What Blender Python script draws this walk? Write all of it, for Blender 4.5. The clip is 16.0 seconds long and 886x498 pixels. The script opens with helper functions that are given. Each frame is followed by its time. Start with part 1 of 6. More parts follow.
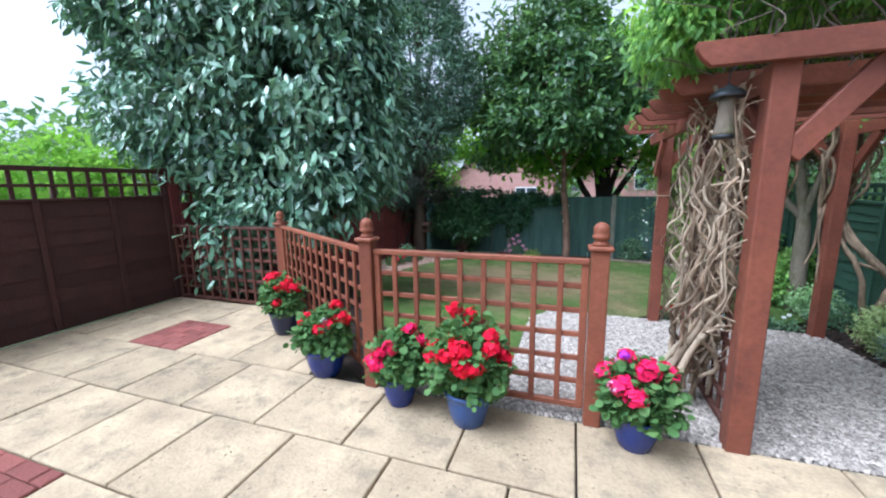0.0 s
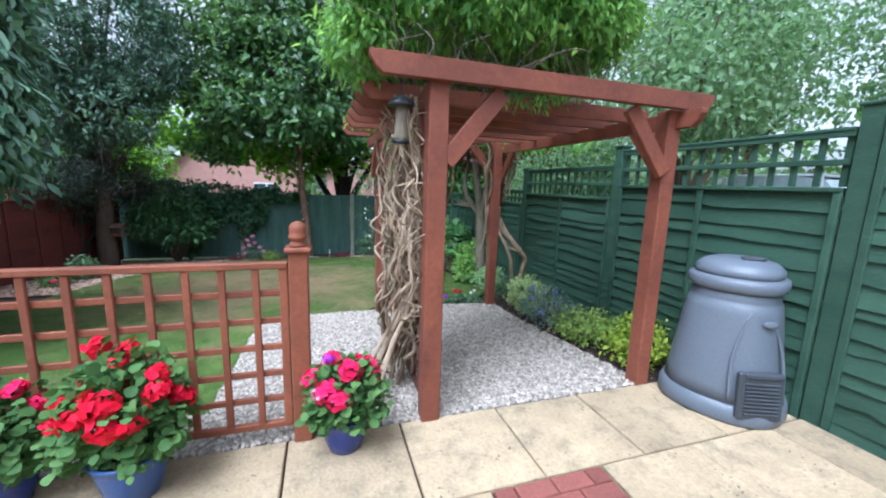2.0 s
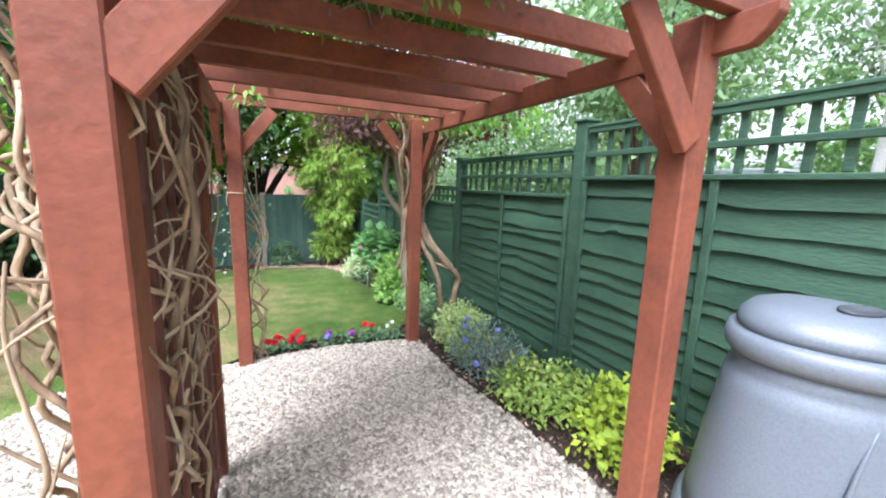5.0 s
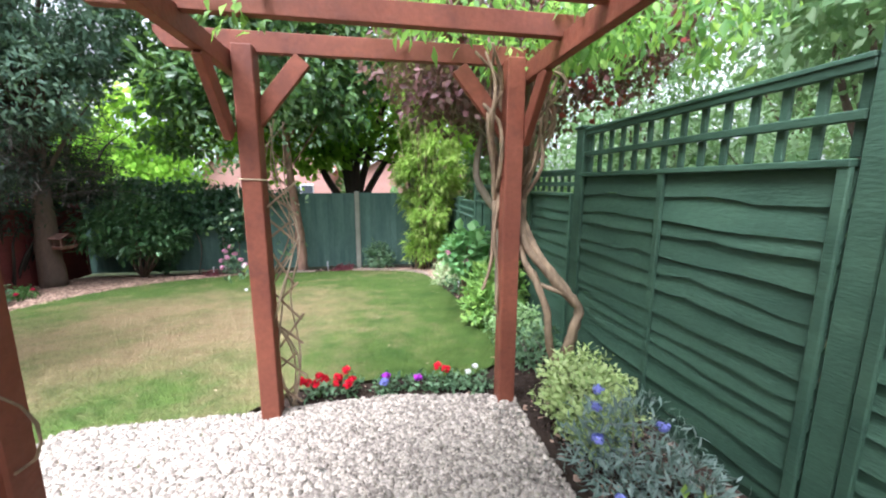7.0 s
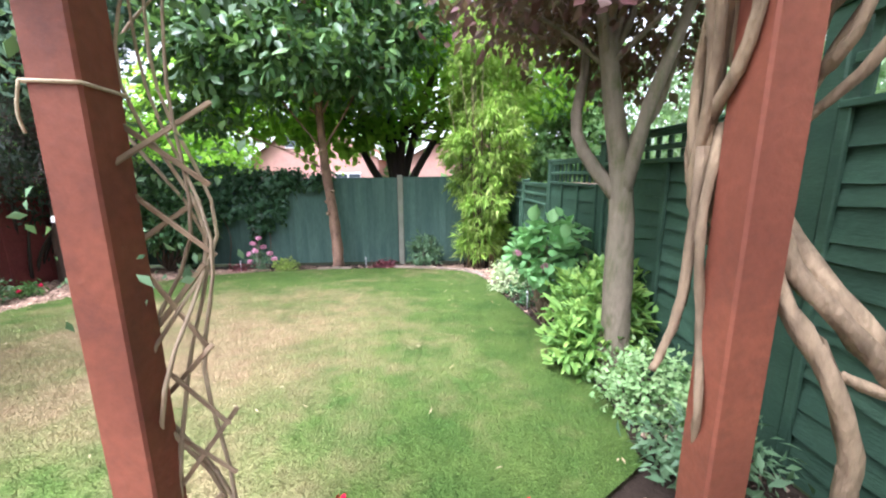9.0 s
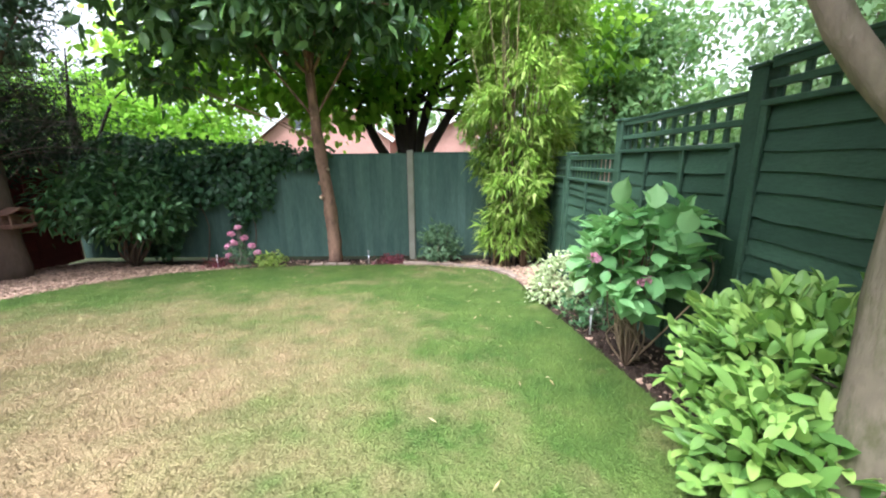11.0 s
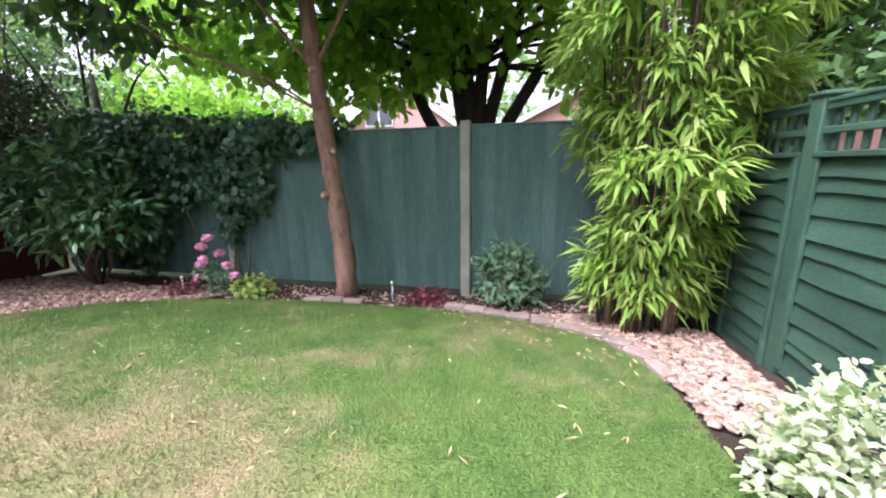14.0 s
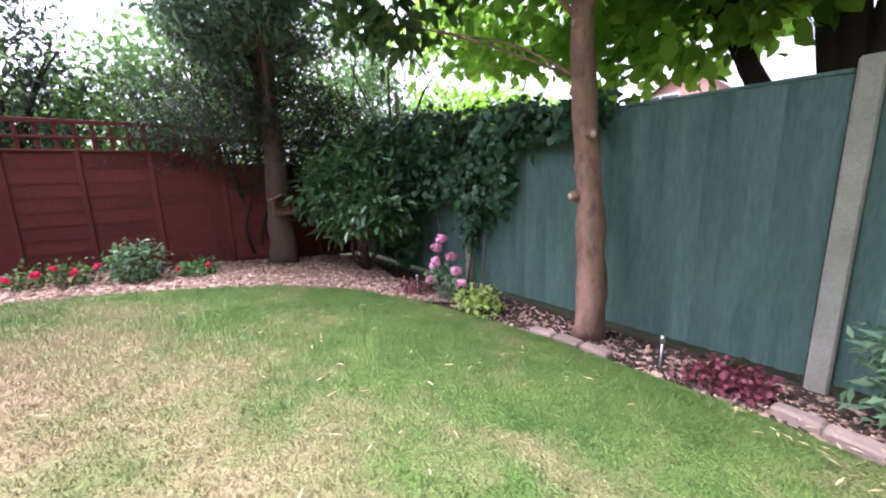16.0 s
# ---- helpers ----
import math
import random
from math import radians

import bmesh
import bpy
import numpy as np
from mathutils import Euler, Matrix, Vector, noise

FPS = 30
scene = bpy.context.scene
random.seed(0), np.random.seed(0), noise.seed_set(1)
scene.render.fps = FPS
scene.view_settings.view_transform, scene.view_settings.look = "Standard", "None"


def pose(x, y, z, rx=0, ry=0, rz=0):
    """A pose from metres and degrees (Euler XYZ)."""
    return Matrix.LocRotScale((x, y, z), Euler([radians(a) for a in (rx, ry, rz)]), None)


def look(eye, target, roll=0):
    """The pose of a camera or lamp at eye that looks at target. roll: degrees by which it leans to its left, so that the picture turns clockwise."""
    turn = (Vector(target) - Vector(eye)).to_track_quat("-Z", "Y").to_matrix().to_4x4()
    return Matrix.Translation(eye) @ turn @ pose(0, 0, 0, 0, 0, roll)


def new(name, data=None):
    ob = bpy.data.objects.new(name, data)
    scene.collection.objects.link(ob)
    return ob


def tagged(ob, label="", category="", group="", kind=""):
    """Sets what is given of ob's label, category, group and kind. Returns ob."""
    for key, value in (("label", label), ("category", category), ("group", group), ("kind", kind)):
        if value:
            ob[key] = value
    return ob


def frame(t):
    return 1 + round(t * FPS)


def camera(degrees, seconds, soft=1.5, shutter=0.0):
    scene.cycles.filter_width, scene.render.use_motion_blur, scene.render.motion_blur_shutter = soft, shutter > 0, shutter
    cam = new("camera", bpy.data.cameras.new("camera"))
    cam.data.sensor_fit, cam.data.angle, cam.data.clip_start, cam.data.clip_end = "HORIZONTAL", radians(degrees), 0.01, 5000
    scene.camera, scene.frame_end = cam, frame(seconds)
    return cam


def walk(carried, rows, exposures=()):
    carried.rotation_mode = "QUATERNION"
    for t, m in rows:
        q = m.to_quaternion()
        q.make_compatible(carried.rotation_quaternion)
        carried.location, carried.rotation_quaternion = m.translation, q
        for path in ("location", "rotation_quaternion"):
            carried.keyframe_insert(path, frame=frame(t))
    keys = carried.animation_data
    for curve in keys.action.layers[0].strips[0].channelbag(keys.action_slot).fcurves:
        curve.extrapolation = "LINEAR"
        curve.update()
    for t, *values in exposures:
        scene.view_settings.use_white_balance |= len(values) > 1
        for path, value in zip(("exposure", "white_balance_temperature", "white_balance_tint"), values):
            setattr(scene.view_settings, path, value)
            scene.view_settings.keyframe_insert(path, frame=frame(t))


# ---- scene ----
cam = camera(99.3, 16.0, soft=2.1)
METRES, EYE, TILT, LEAN, TURN = 9.0, 1.35, 0.0, 0.0, 19.0
ROWS = [
    (0.0, 0.0, 0.0, 0.0, -0.13, -9.67, 0.77),
    (0.5, 0.0082, -0.0029, -0.0011, -9.79, -9.81, -0.0),
    (1.0, 0.0161, -0.0048, -0.0002, -19.81, -9.73, -0.73),
    (1.5, 0.0237, -0.0019, 0.0004, -29.07, -9.67, -1.36),
    (2.0, 0.0347, 0.0094, -0.0011, -36.55, -9.61, -1.85),
    (2.5, 0.0474, 0.0242, -0.0001, -41.95, -9.44, -2.12),
    (3.0, 0.0596, 0.0329, -0.0029, -45.73, -9.33, -2.16),
    (5.5, 0.188, 0.1169, -0.0061, -42.68, -9.75, -1.33),
    (6.0, 0.21, 0.1383, -0.0088, -37.24, -9.82, -0.89),
    (6.5, 0.231, 0.1631, -0.0128, -32.63, -9.88, -0.48),
    (7.0, 0.2514, 0.1926, -0.0182, -28.31, -9.82, -0.16),
    (7.5, 0.2649, 0.2244, -0.0239, -24.76, -9.87, 0.05),
    (8.0, 0.2791, 0.2609, -0.0289, -23.24, -10.11, 0.15),
    (8.5, 0.2957, 0.2981, -0.0324, -22.15, -10.47, 0.31),
    (9.0, 0.3061, 0.3333, -0.036, -20.9, -11.23, 0.42),
    (11.5, 0.36, 0.5093, -0.0599, -17.12, -13.22, 0.57),
    (12.0, 0.3737, 0.5517, -0.0639, -14.11, -13.12, 0.65),
    (12.5, 0.3896, 0.5931, -0.0688, -13.02, -13.01, 0.76),
    (13.0, 0.4141, 0.6315, -0.0731, -12.12, -12.87, 0.82),
    (13.5, 0.4302, 0.6705, -0.0771, -10.02, -12.84, 0.84),
    (14.0, 0.4413, 0.7094, -0.0824, -6.03, -12.53, 0.9),
    (14.5, 0.4461, 0.7463, -0.0845, 1.38, -12.19, 1.03),
    (15.0, 0.439, 0.7776, -0.0876, 10.15, -11.81, 1.2),
    (15.5, 0.432, 0.8029, -0.0919, 19.6, -11.38, 1.37),
    (16.0, 0.4269, 0.8195, -0.0937, 31.69, -10.93, 1.45),
]
EXPOSURES = [(0.0, 1.08, 5050, 11), (3.0, 1.22, 5050, 9), (5.5, 1.94, 5750, 14), (7.0, 1.9, 5700, 15), (9.0, 2.16, 5650, 18), (12.0, 1.88, 5850, 11), (14.0, 1.98, 5650, 27), (16.0, 2.2, 5600, 31)]
walk(cam, [(t, pose(0, 0, EYE, TILT, LEAN, TURN) @ pose(METRES * x, METRES * y, METRES * z, 90 + pitch, roll, yaw)) for t, x, y, z, yaw, pitch, roll in ROWS], EXPOSURES)

# ---- world and light ----
world = bpy.data.worlds.new("overcast_sky")
scene.world = world
world.use_nodes = True
wn, wl = world.node_tree.nodes, world.node_tree.links
sky = wn.new("ShaderNodeTexSky")
sky.sky_type, sky.sun_disc = "NISHITA", False
SUN_EL, SUN_ROT = 60.0, 226.0
sky.sun_elevation, sky.sun_rotation = radians(SUN_EL), radians(SUN_ROT)
sky.dust_density, sky.air_density = 4.0, 1.0
pale = wn.new("ShaderNodeHueSaturation")
pale.inputs["Saturation"].default_value = 0.08
wl.new(sky.outputs[0], pale.inputs["Color"])
wl.new(pale.outputs[0], wn["Background"].inputs["Color"])
wn["Background"].inputs["Strength"].default_value = 0.15
sun = new("sun", bpy.data.lights.new("sun", "SUN"))
sun.data.energy, sun.data.angle, sun.data.color = 1.95, radians(36), (1.0, 0.97, 0.93)
sun.matrix_world = look((0, 0, 20), (0 + 20 * math.sin(radians(SUN_ROT + 180)) / math.tan(radians(SUN_EL)), 20 * math.cos(radians(SUN_ROT + 180)) / math.tan(radians(SUN_EL)), 0))


# ---- materials ----
def tree_of(name):
    m = bpy.data.materials.new(name)
    m.use_nodes = True
    return m, m.node_tree.nodes, m.node_tree.links, m.node_tree.nodes["Principled BSDF"]


def put(links, a, b):
    links.new(a, b)


def mixer(n, l, fac, a, b, kind="MIX"):
    x = n.new("ShaderNodeMix")
    x.data_type, x.blend_type = "RGBA", kind
    for sock, val in ((x.inputs[0], fac), (x.inputs[6], a), (x.inputs[7], b)):
        if isinstance(val, (int, float)):
            sock.default_value = val
        elif isinstance(val, tuple):
            sock.default_value = (*val, 1.0)
        else:
            l.new(val, sock)
    return x.outputs[2]


def noise_of(n, l, vec, scale, detail=4.0, rough=0.55):
    x = n.new("ShaderNodeTexNoise")
    x.inputs["Scale"].default_value, x.inputs["Detail"].default_value, x.inputs["Roughness"].default_value = scale, detail, rough
    l.new(vec, x.inputs["Vector"])
    return x.outputs["Fac"]


def ramp_of(n, l, fac, lo, hi):
    x = n.new("ShaderNodeMapRange")
    x.inputs["From Min"].default_value, x.inputs["From Max"].default_value = lo, hi
    l.new(fac, x.inputs["Value"])
    return x.outputs["Result"]


def stained(name, a, b, scale=3.0, fine=60.0, rough=0.7, bump=0.3, stretch=(1, 1, 1), piece=0.0, island=0.0, dirt=None, metal=0.0, world_space=False, specks=None):
    """A surface whose colour wanders between a and b at two scales, with fine relief."""
    m, n, l, p = tree_of(name)
    if world_space:
        geo = n.new("ShaderNodeNewGeometry")
        src = geo.outputs["Position"]
    else:
        co = n.new("ShaderNodeTexCoord")
        src = co.outputs["Object"]
    mp = n.new("ShaderNodeMapping")
    mp.inputs["Scale"].default_value = stretch
    l.new(src, mp.inputs["Vector"])
    vec = mp.outputs["Vector"]
    if piece:
        info = n.new("ShaderNodeObjectInfo")
        off = n.new("ShaderNodeVectorMath")
        off.operation = "MULTIPLY_ADD"
        comb = n.new("ShaderNodeCombineXYZ")
        for k in range(3):
            l.new(info.outputs["Random"], comb.inputs[k])
        off.inputs[1].default_value = (37, 53, 71)
        l.new(comb.outputs[0], off.inputs[0])
        l.new(vec, off.inputs[2])
        vec = off.outputs[0]
    big = ramp_of(n, l, noise_of(n, l, vec, scale), 0.3, 0.7)
    small = noise_of(n, l, vec, fine, 3)
    col = mixer(n, l, big, a, b)
    col = mixer(n, l, ramp_of(n, l, small, 0.35, 0.75), col, mixer(n, l, 0.35, col, tuple(0.35 * v for v in a)))
    if dirt:
        spots = ramp_of(n, l, noise_of(n, l, vec, scale * 1.7, 7, 0.72), 0.5, 0.72)
        col = mixer(n, l, spots, col, dirt)
    if specks:
        dots = ramp_of(n, l, noise_of(n, l, vec, 42, 2, 0.5), 0.64, 0.70)
        where = ramp_of(n, l, noise_of(n, l, vec, 4.3, 3), 0.42, 0.66)
        both = n.new("ShaderNodeMath")
        both.operation = "MULTIPLY"
        l.new(dots, both.inputs[0])
        l.new(where, both.inputs[1])
        col = mixer(n, l, both.outputs[0], col, specks)
    if piece or island:
        if piece:
            rnd = info.outputs["Random"]
        else:
            geo2 = n.new("ShaderNodeNewGeometry")
            rnd = geo2.outputs["Random Per Island"]
        hs = n.new("ShaderNodeHueSaturation")
        amount = piece or island
        mr = n.new("ShaderNodeMapRange")
        mr.inputs["To Min"].default_value, mr.inputs["To Max"].default_value = 1 - amount, 1 + amount
        l.new(rnd, mr.inputs["Value"])
        l.new(mr.outputs["Result"], hs.inputs["Value"])
        l.new(col, hs.inputs["Color"])
        col = hs.outputs["Color"]
    l.new(col, p.inputs["Base Color"])
    p.inputs["Roughness"].default_value, p.inputs["Metallic"].default_value = rough, metal
    p.inputs["Specular IOR Level"].default_value = 0.5 if rough < 0.5 else 0.22
    bp = n.new("ShaderNodeBump")
    bp.inputs["Strength"].default_value, bp.inputs["Distance"].default_value = bump, 0.01
    l.new(small, bp.inputs["Height"])
    l.new(bp.outputs["Normal"], p.inputs["Normal"])
    return m


def leafy(name, colours, rough=0.5, through_light=0.3, gloss=0.4, pos_scale=0.8):
    """Leaves: each takes a shade of its own; light shines partly through."""
    m, n, l, p = tree_of(name)
    geo = n.new("ShaderNodeNewGeometry")
    cr = n.new("ShaderNodeValToRGB")
    els = cr.color_ramp.elements
    els[0].color, els[1].color = (*colours[0], 1), (*colours[-1], 1)
    for k, c in enumerate(colours[1:-1], 1):
        e = els.new(k / (len(colours) - 1))
        e.color = (*c, 1)
    l.new(geo.outputs["Random Per Island"], cr.inputs["Fac"])
    patch = noise_of(n, l, geo.outputs["Position"], pos_scale * 3, 2)
    col = mixer(n, l, ramp_of(n, l, patch, 0.3, 0.75), cr.outputs["Color"], mixer(n, l, 0.4, cr.outputs["Color"], colours[-1]))
    l.new(col, p.inputs["Base Color"])
    p.inputs["Roughness"].default_value = rough
    p.inputs["Specular IOR Level"].default_value = gloss * 0.7
    tr = n.new("ShaderNodeBsdfTranslucent")
    l.new(mixer(n, l, 0.3, col, (0.34, 0.55, 0.07)), tr.inputs["Color"])
    ms = n.new("ShaderNodeMixShader")
    ms.inputs[0].default_value = through_light
    l.new(p.outputs[0], ms.inputs[1])
    l.new(tr.outputs[0], ms.inputs[2])
    l.new(ms.outputs[0], n["Material Output"].inputs["Surface"])
    return m


M = {}
M["slab"] = stained("paving_slab", (0.52, 0.40, 0.245), (0.35, 0.265, 0.165), 3.2, 55, 0.85, 0.7, piece=0.12, dirt=(0.19, 0.155, 0.105), specks=(0.10, 0.08, 0.055))
M["joint"] = stained("joint_earth", (0.035, 0.03, 0.025), (0.07, 0.06, 0.045), 6, 80, 0.95, 0.5, world_space=True)
M["paver"] = stained("red_paver", (0.26, 0.085, 0.065), (0.20, 0.075, 0.06), 5, 70, 0.85, 0.5, piece=0.2)
M["pergola"] = stained("red_brown_stain", (0.250, 0.082, 0.047), (0.160, 0.052, 0.033), 2.2, 38, 0.55, 0.3, piece=0.12, dirt=(0.115, 0.042, 0.030))
M["trellis"] = stained("brown_stain", (0.27, 0.092, 0.048), (0.17, 0.058, 0.034), 2.5, 45, 0.6, 0.3, piece=0.08)
M["dark_trellis"] = stained("dark_brown_stain_and_shade", (0.13, 0.05, 0.035), (0.09, 0.04, 0.03), 2.5, 45, 0.7, 0.3, piece=0.1)
M["brown_fence"] = stained("brown_fence_paint", (0.070, 0.030, 0.024), (0.050, 0.024, 0.021), 1.5, 30, 0.75, 0.4, (1, 3, 1), piece=0.12)
M["red_fence"] = stained("red_fence_paint", (0.19, 0.046, 0.041), (0.13, 0.036, 0.034), 1.2, 30, 0.75, 0.35, (1, 1, 1), piece=0.1)
M["green"] = stained("green_fence_paint", (0.056, 0.110, 0.071), (0.031, 0.067, 0.045), 1.3, 26, 0.55, 0.4, (1, 1, 4), piece=0.12)
M["green_back"] = stained("blue_green_fence_paint", (0.062, 0.120, 0.098), (0.110, 0.184, 0.154), 2.0, 22, 0.7, 0.25, (3, 1, 0.45), piece=0.09)
M["concrete"] = stained("concrete_post", (0.34, 0.33, 0.27), (0.24, 0.24, 0.19), 4, 70, 0.9, 0.4)
M["soil"] = stained("garden_soil", (0.032, 0.021, 0.016), (0.058, 0.039, 0.028), 3, 45, 0.95, 0.8, world_space=True)
M["far_ground"] = stained("rough_grass_ground", (0.05, 0.075, 0.028), (0.07, 0.065, 0.035), 0.7, 9, 0.95, 0.4, world_space=True)
M["bark_chip"] = stained("bark_chippings", (0.48, 0.33, 0.245), (0.26, 0.165, 0.12), 20, 60, 0.9, 0.3, island=0.5)
M["bark_bed"] = stained("bark_bed", (0.36, 0.245, 0.175), (0.20, 0.13, 0.095), 9, 50, 0.95, 0.9, world_space=True)
M["gravel_bed"] = stained("gravel_bed", (0.30, 0.27, 0.23), (0.42, 0.39, 0.34), 25, 80, 0.95, 0.9, world_space=True)
M["pebble"] = stained("gravel_chippings", (0.47, 0.41, 0.345), (0.31, 0.265, 0.22), 30, 90, 0.85, 0.25, island=0.5)
M["bin"] = stained("grey_bin_plastic", (0.135, 0.155, 0.185), (0.12, 0.138, 0.165), 2, 120, 0.42, 0.12)
M["bin_dark"] = stained("dark_grey_plastic", (0.055, 0.062, 0.072), (0.045, 0.05, 0.06), 2, 120, 0.45, 0.1)
M["glaze"] = stained("blue_glaze", (0.020, 0.045, 0.24), (0.013, 0.03, 0.17), 4, 60, 0.22, 0.06)
M["glaze_pale"] = stained("pale_blue_glaze", (0.045, 0.10, 0.29), (0.035, 0.08, 0.24), 4, 60, 0.3, 0.06)
M["glaze_dark"] = stained("dark_blue_glaze", (0.014, 0.022, 0.075), (0.010, 0.016, 0.05), 4, 60, 0.3, 0.06)
M["bark"] = stained("grey_brown_bark", (0.17, 0.115, 0.085), (0.10, 0.075, 0.06), 5, 35, 0.9, 0.9, (1, 1, 0.35))
M["bark_red"] = stained("reddish_bark", (0.34, 0.205, 0.145), (0.20, 0.12, 0.085), 6, 30, 0.9, 0.9, (1, 1, 0.5), dirt=(0.09, 0.06, 0.045))
M["bark_dark"] = stained("dark_bark", (0.055, 0.042, 0.034), (0.035, 0.028, 0.024), 5, 30, 0.95, 0.9, (1, 1, 0.35))
M["bark_pale"] = stained("pale_mossy_bark", (0.25, 0.20, 0.15), (0.16, 0.14, 0.095), 6, 40, 0.9, 0.9, (1, 1, 0.4), dirt=(0.09, 0.10, 0.04))
M["vine"] = stained("pale_vine_bark", (0.54, 0.43, 0.295), (0.24, 0.17, 0.115), 12, 50, 0.85, 0.8, (1, 1, 0.3), piece=0.2)
M["vine_old"] = stained("old_vine_bark", (0.40, 0.29, 0.185), (0.13, 0.092, 0.062), 18, 70, 0.88, 0.9, (1, 1, 0.3), piece=0.12)
M["twig"] = stained("grey_twigs", (0.20, 0.16, 0.125), (0.13, 0.105, 0.085), 9, 60, 0.9, 0.4)
M["dead_twig"] = stained("dark_dead_twigs", (0.115, 0.098, 0.085), (0.07, 0.06, 0.052), 9, 60, 0.9, 0.4)
M["brick"] = stained("pink_red_brickwork", (0.55, 0.31, 0.26), (0.48, 0.26, 0.22), 3, 20, 0.9, 0.3, world_space=True)
M["tiles"] = stained("brown_roof_tiles", (0.42, 0.19, 0.13), (0.32, 0.14, 0.10), 2, 15, 0.9, 0.5, world_space=True)
M["white"] = stained("white_paint", (0.78, 0.78, 0.76), (0.7, 0.7, 0.68), 3, 40, 0.5, 0.05)
M["render"] = stained("cream_wall", (0.62, 0.56, 0.47), (0.55, 0.5, 0.43), 1, 40, 0.9, 0.2, world_space=True)
M["cut_wood"] = stained("pale_cut_wood", (0.62, 0.50, 0.36), (0.5, 0.4, 0.28), 9, 60, 0.8, 0.2)
M["lantern_metal"] = stained("dark_grey_metal", (0.05, 0.055, 0.06), (0.035, 0.04, 0.045), 6, 60, 0.45, 0.1, metal=0.6)
M["steel"] = stained("brushed_steel", (0.6, 0.6, 0.6), (0.5, 0.5, 0.5), 6, 60, 0.35, 0.05, metal=0.9)
M["twine"] = stained("pale_twine", (0.55, 0.45, 0.3), (0.45, 0.36, 0.24), 20, 90, 0.9, 0.2)
M["bird_wood"] = stained("weathered_red_brown_wood", (0.24, 0.13, 0.095), (0.16, 0.09, 0.07), 9, 60, 0.85, 0.3)
M["silver"] = stained("silver_car_paint", (0.55, 0.57, 0.58), (0.5, 0.52, 0.53), 1, 10, 0.25, 0.0)
M["edging"] = stained("buff_edging_brick", (0.30, 0.225, 0.18), (0.19, 0.145, 0.12), 6, 60, 0.9, 0.5, piece=0.15)

M["laurel"] = leafy("laurel_leaves", [(0.016, 0.050, 0.034), (0.048, 0.125, 0.082), (0.15, 0.30, 0.19), (0.31, 0.48, 0.29)], 0.30, 0.14, 1.1)
M["laurel_shrub"] = leafy("glossy_shrub_leaves", [(0.022, 0.068, 0.028), (0.055, 0.135, 0.052), (0.13, 0.26, 0.10)], 0.36, 0.14, 0.6)
M["yew"] = leafy("conifer_needles", [(0.05, 0.105, 0.076), (0.11, 0.19, 0.13), (0.20, 0.30, 0.20)], 0.55, 0.2, 0.3)
# Darker copy of the needles above, with deep crown shade put into the colour.
M["yew_shaded"] = leafy("conifer_shaded_needles", [(0.022, 0.034, 0.027), (0.036, 0.05, 0.038), (0.05, 0.066, 0.05)], 0.7, 0.1, 0.2)
M["magnolia"] = leafy("broad_dark_leaves", [(0.012, 0.040, 0.020), (0.022, 0.068, 0.030), (0.055, 0.14, 0.048), (0.18, 0.32, 0.10)], 0.36, 0.35, 0.7)
M["canopy"] = leafy("tall_tree_leaves", [(0.13, 0.27, 0.03), (0.21, 0.40, 0.045), (0.36, 0.57, 0.075)], 0.5, 0.8, 0.25)
M["lime"] = leafy("bright_leaves", [(0.14, 0.32, 0.03), (0.22, 0.44, 0.04), (0.32, 0.54, 0.07)], 0.6, 0.5, 0.1)
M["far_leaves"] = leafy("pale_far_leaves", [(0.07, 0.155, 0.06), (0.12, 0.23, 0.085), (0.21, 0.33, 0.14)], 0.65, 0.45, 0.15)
# Lightened leaf tones: the haze over the distant trees is put into the colour.
M["haze_pale_leaves"] = leafy("haze_lightened_leaves", [(0.10, 0.20, 0.085), (0.18, 0.30, 0.14), (0.31, 0.42, 0.25)], 0.6, 0.45, 0.15)
M["wisteria"] = leafy("wisteria_leaves", [(0.055, 0.16, 0.055), (0.11, 0.27, 0.080), (0.21, 0.42, 0.10), (0.42, 0.64, 0.12)], 0.42, 0.55, 0.35)
M["acer"] = leafy("purple_leaves", [(0.06, 0.018, 0.028), (0.11, 0.034, 0.045), (0.19, 0.07, 0.08), (0.17, 0.11, 0.09)], 0.5, 0.3, 0.35)
M["acer_red"] = leafy("red_leaves", [(0.22, 0.02, 0.03), (0.34, 0.035, 0.04), (0.20, 0.05, 0.05)], 0.5, 0.3, 0.3)
M["bamboo"] = leafy("bamboo_leaves", [(0.12, 0.26, 0.03), (0.22, 0.40, 0.045), (0.34, 0.52, 0.08), (0.38, 0.44, 0.15)], 0.5, 0.4, 0.3)
M["hydrangea"] = leafy("large_soft_leaves", [(0.13, 0.32, 0.11), (0.20, 0.42, 0.16), (0.31, 0.53, 0.23)], 0.45, 0.3, 0.3)
M["rhodo"] = leafy("yellow_green_leaves", [(0.07, 0.19, 0.045), (0.19, 0.37, 0.085), (0.40, 0.58, 0.15)], 0.42, 0.3, 0.5)
M["variegated"] = leafy("cream_edged_leaves", [(0.45, 0.52, 0.28), (0.66, 0.70, 0.46), (0.30, 0.42, 0.18)], 0.5, 0.25, 0.4)
M["boxleaf"] = leafy("small_pale_leaves", [(0.17, 0.33, 0.12), (0.28, 0.46, 0.18), (0.42, 0.56, 0.28)], 0.5, 0.25, 0.4)
M["pieris"] = leafy("lime_pale_leaves", [(0.26, 0.38, 0.12), (0.40, 0.50, 0.18), (0.50, 0.58, 0.28)], 0.5, 0.3, 0.4)
M["lavender"] = leafy("blue_grey_leaves", [(0.10, 0.16, 0.13), (0.16, 0.23, 0.20), (0.24, 0.30, 0.27)], 0.6, 0.2, 0.3)
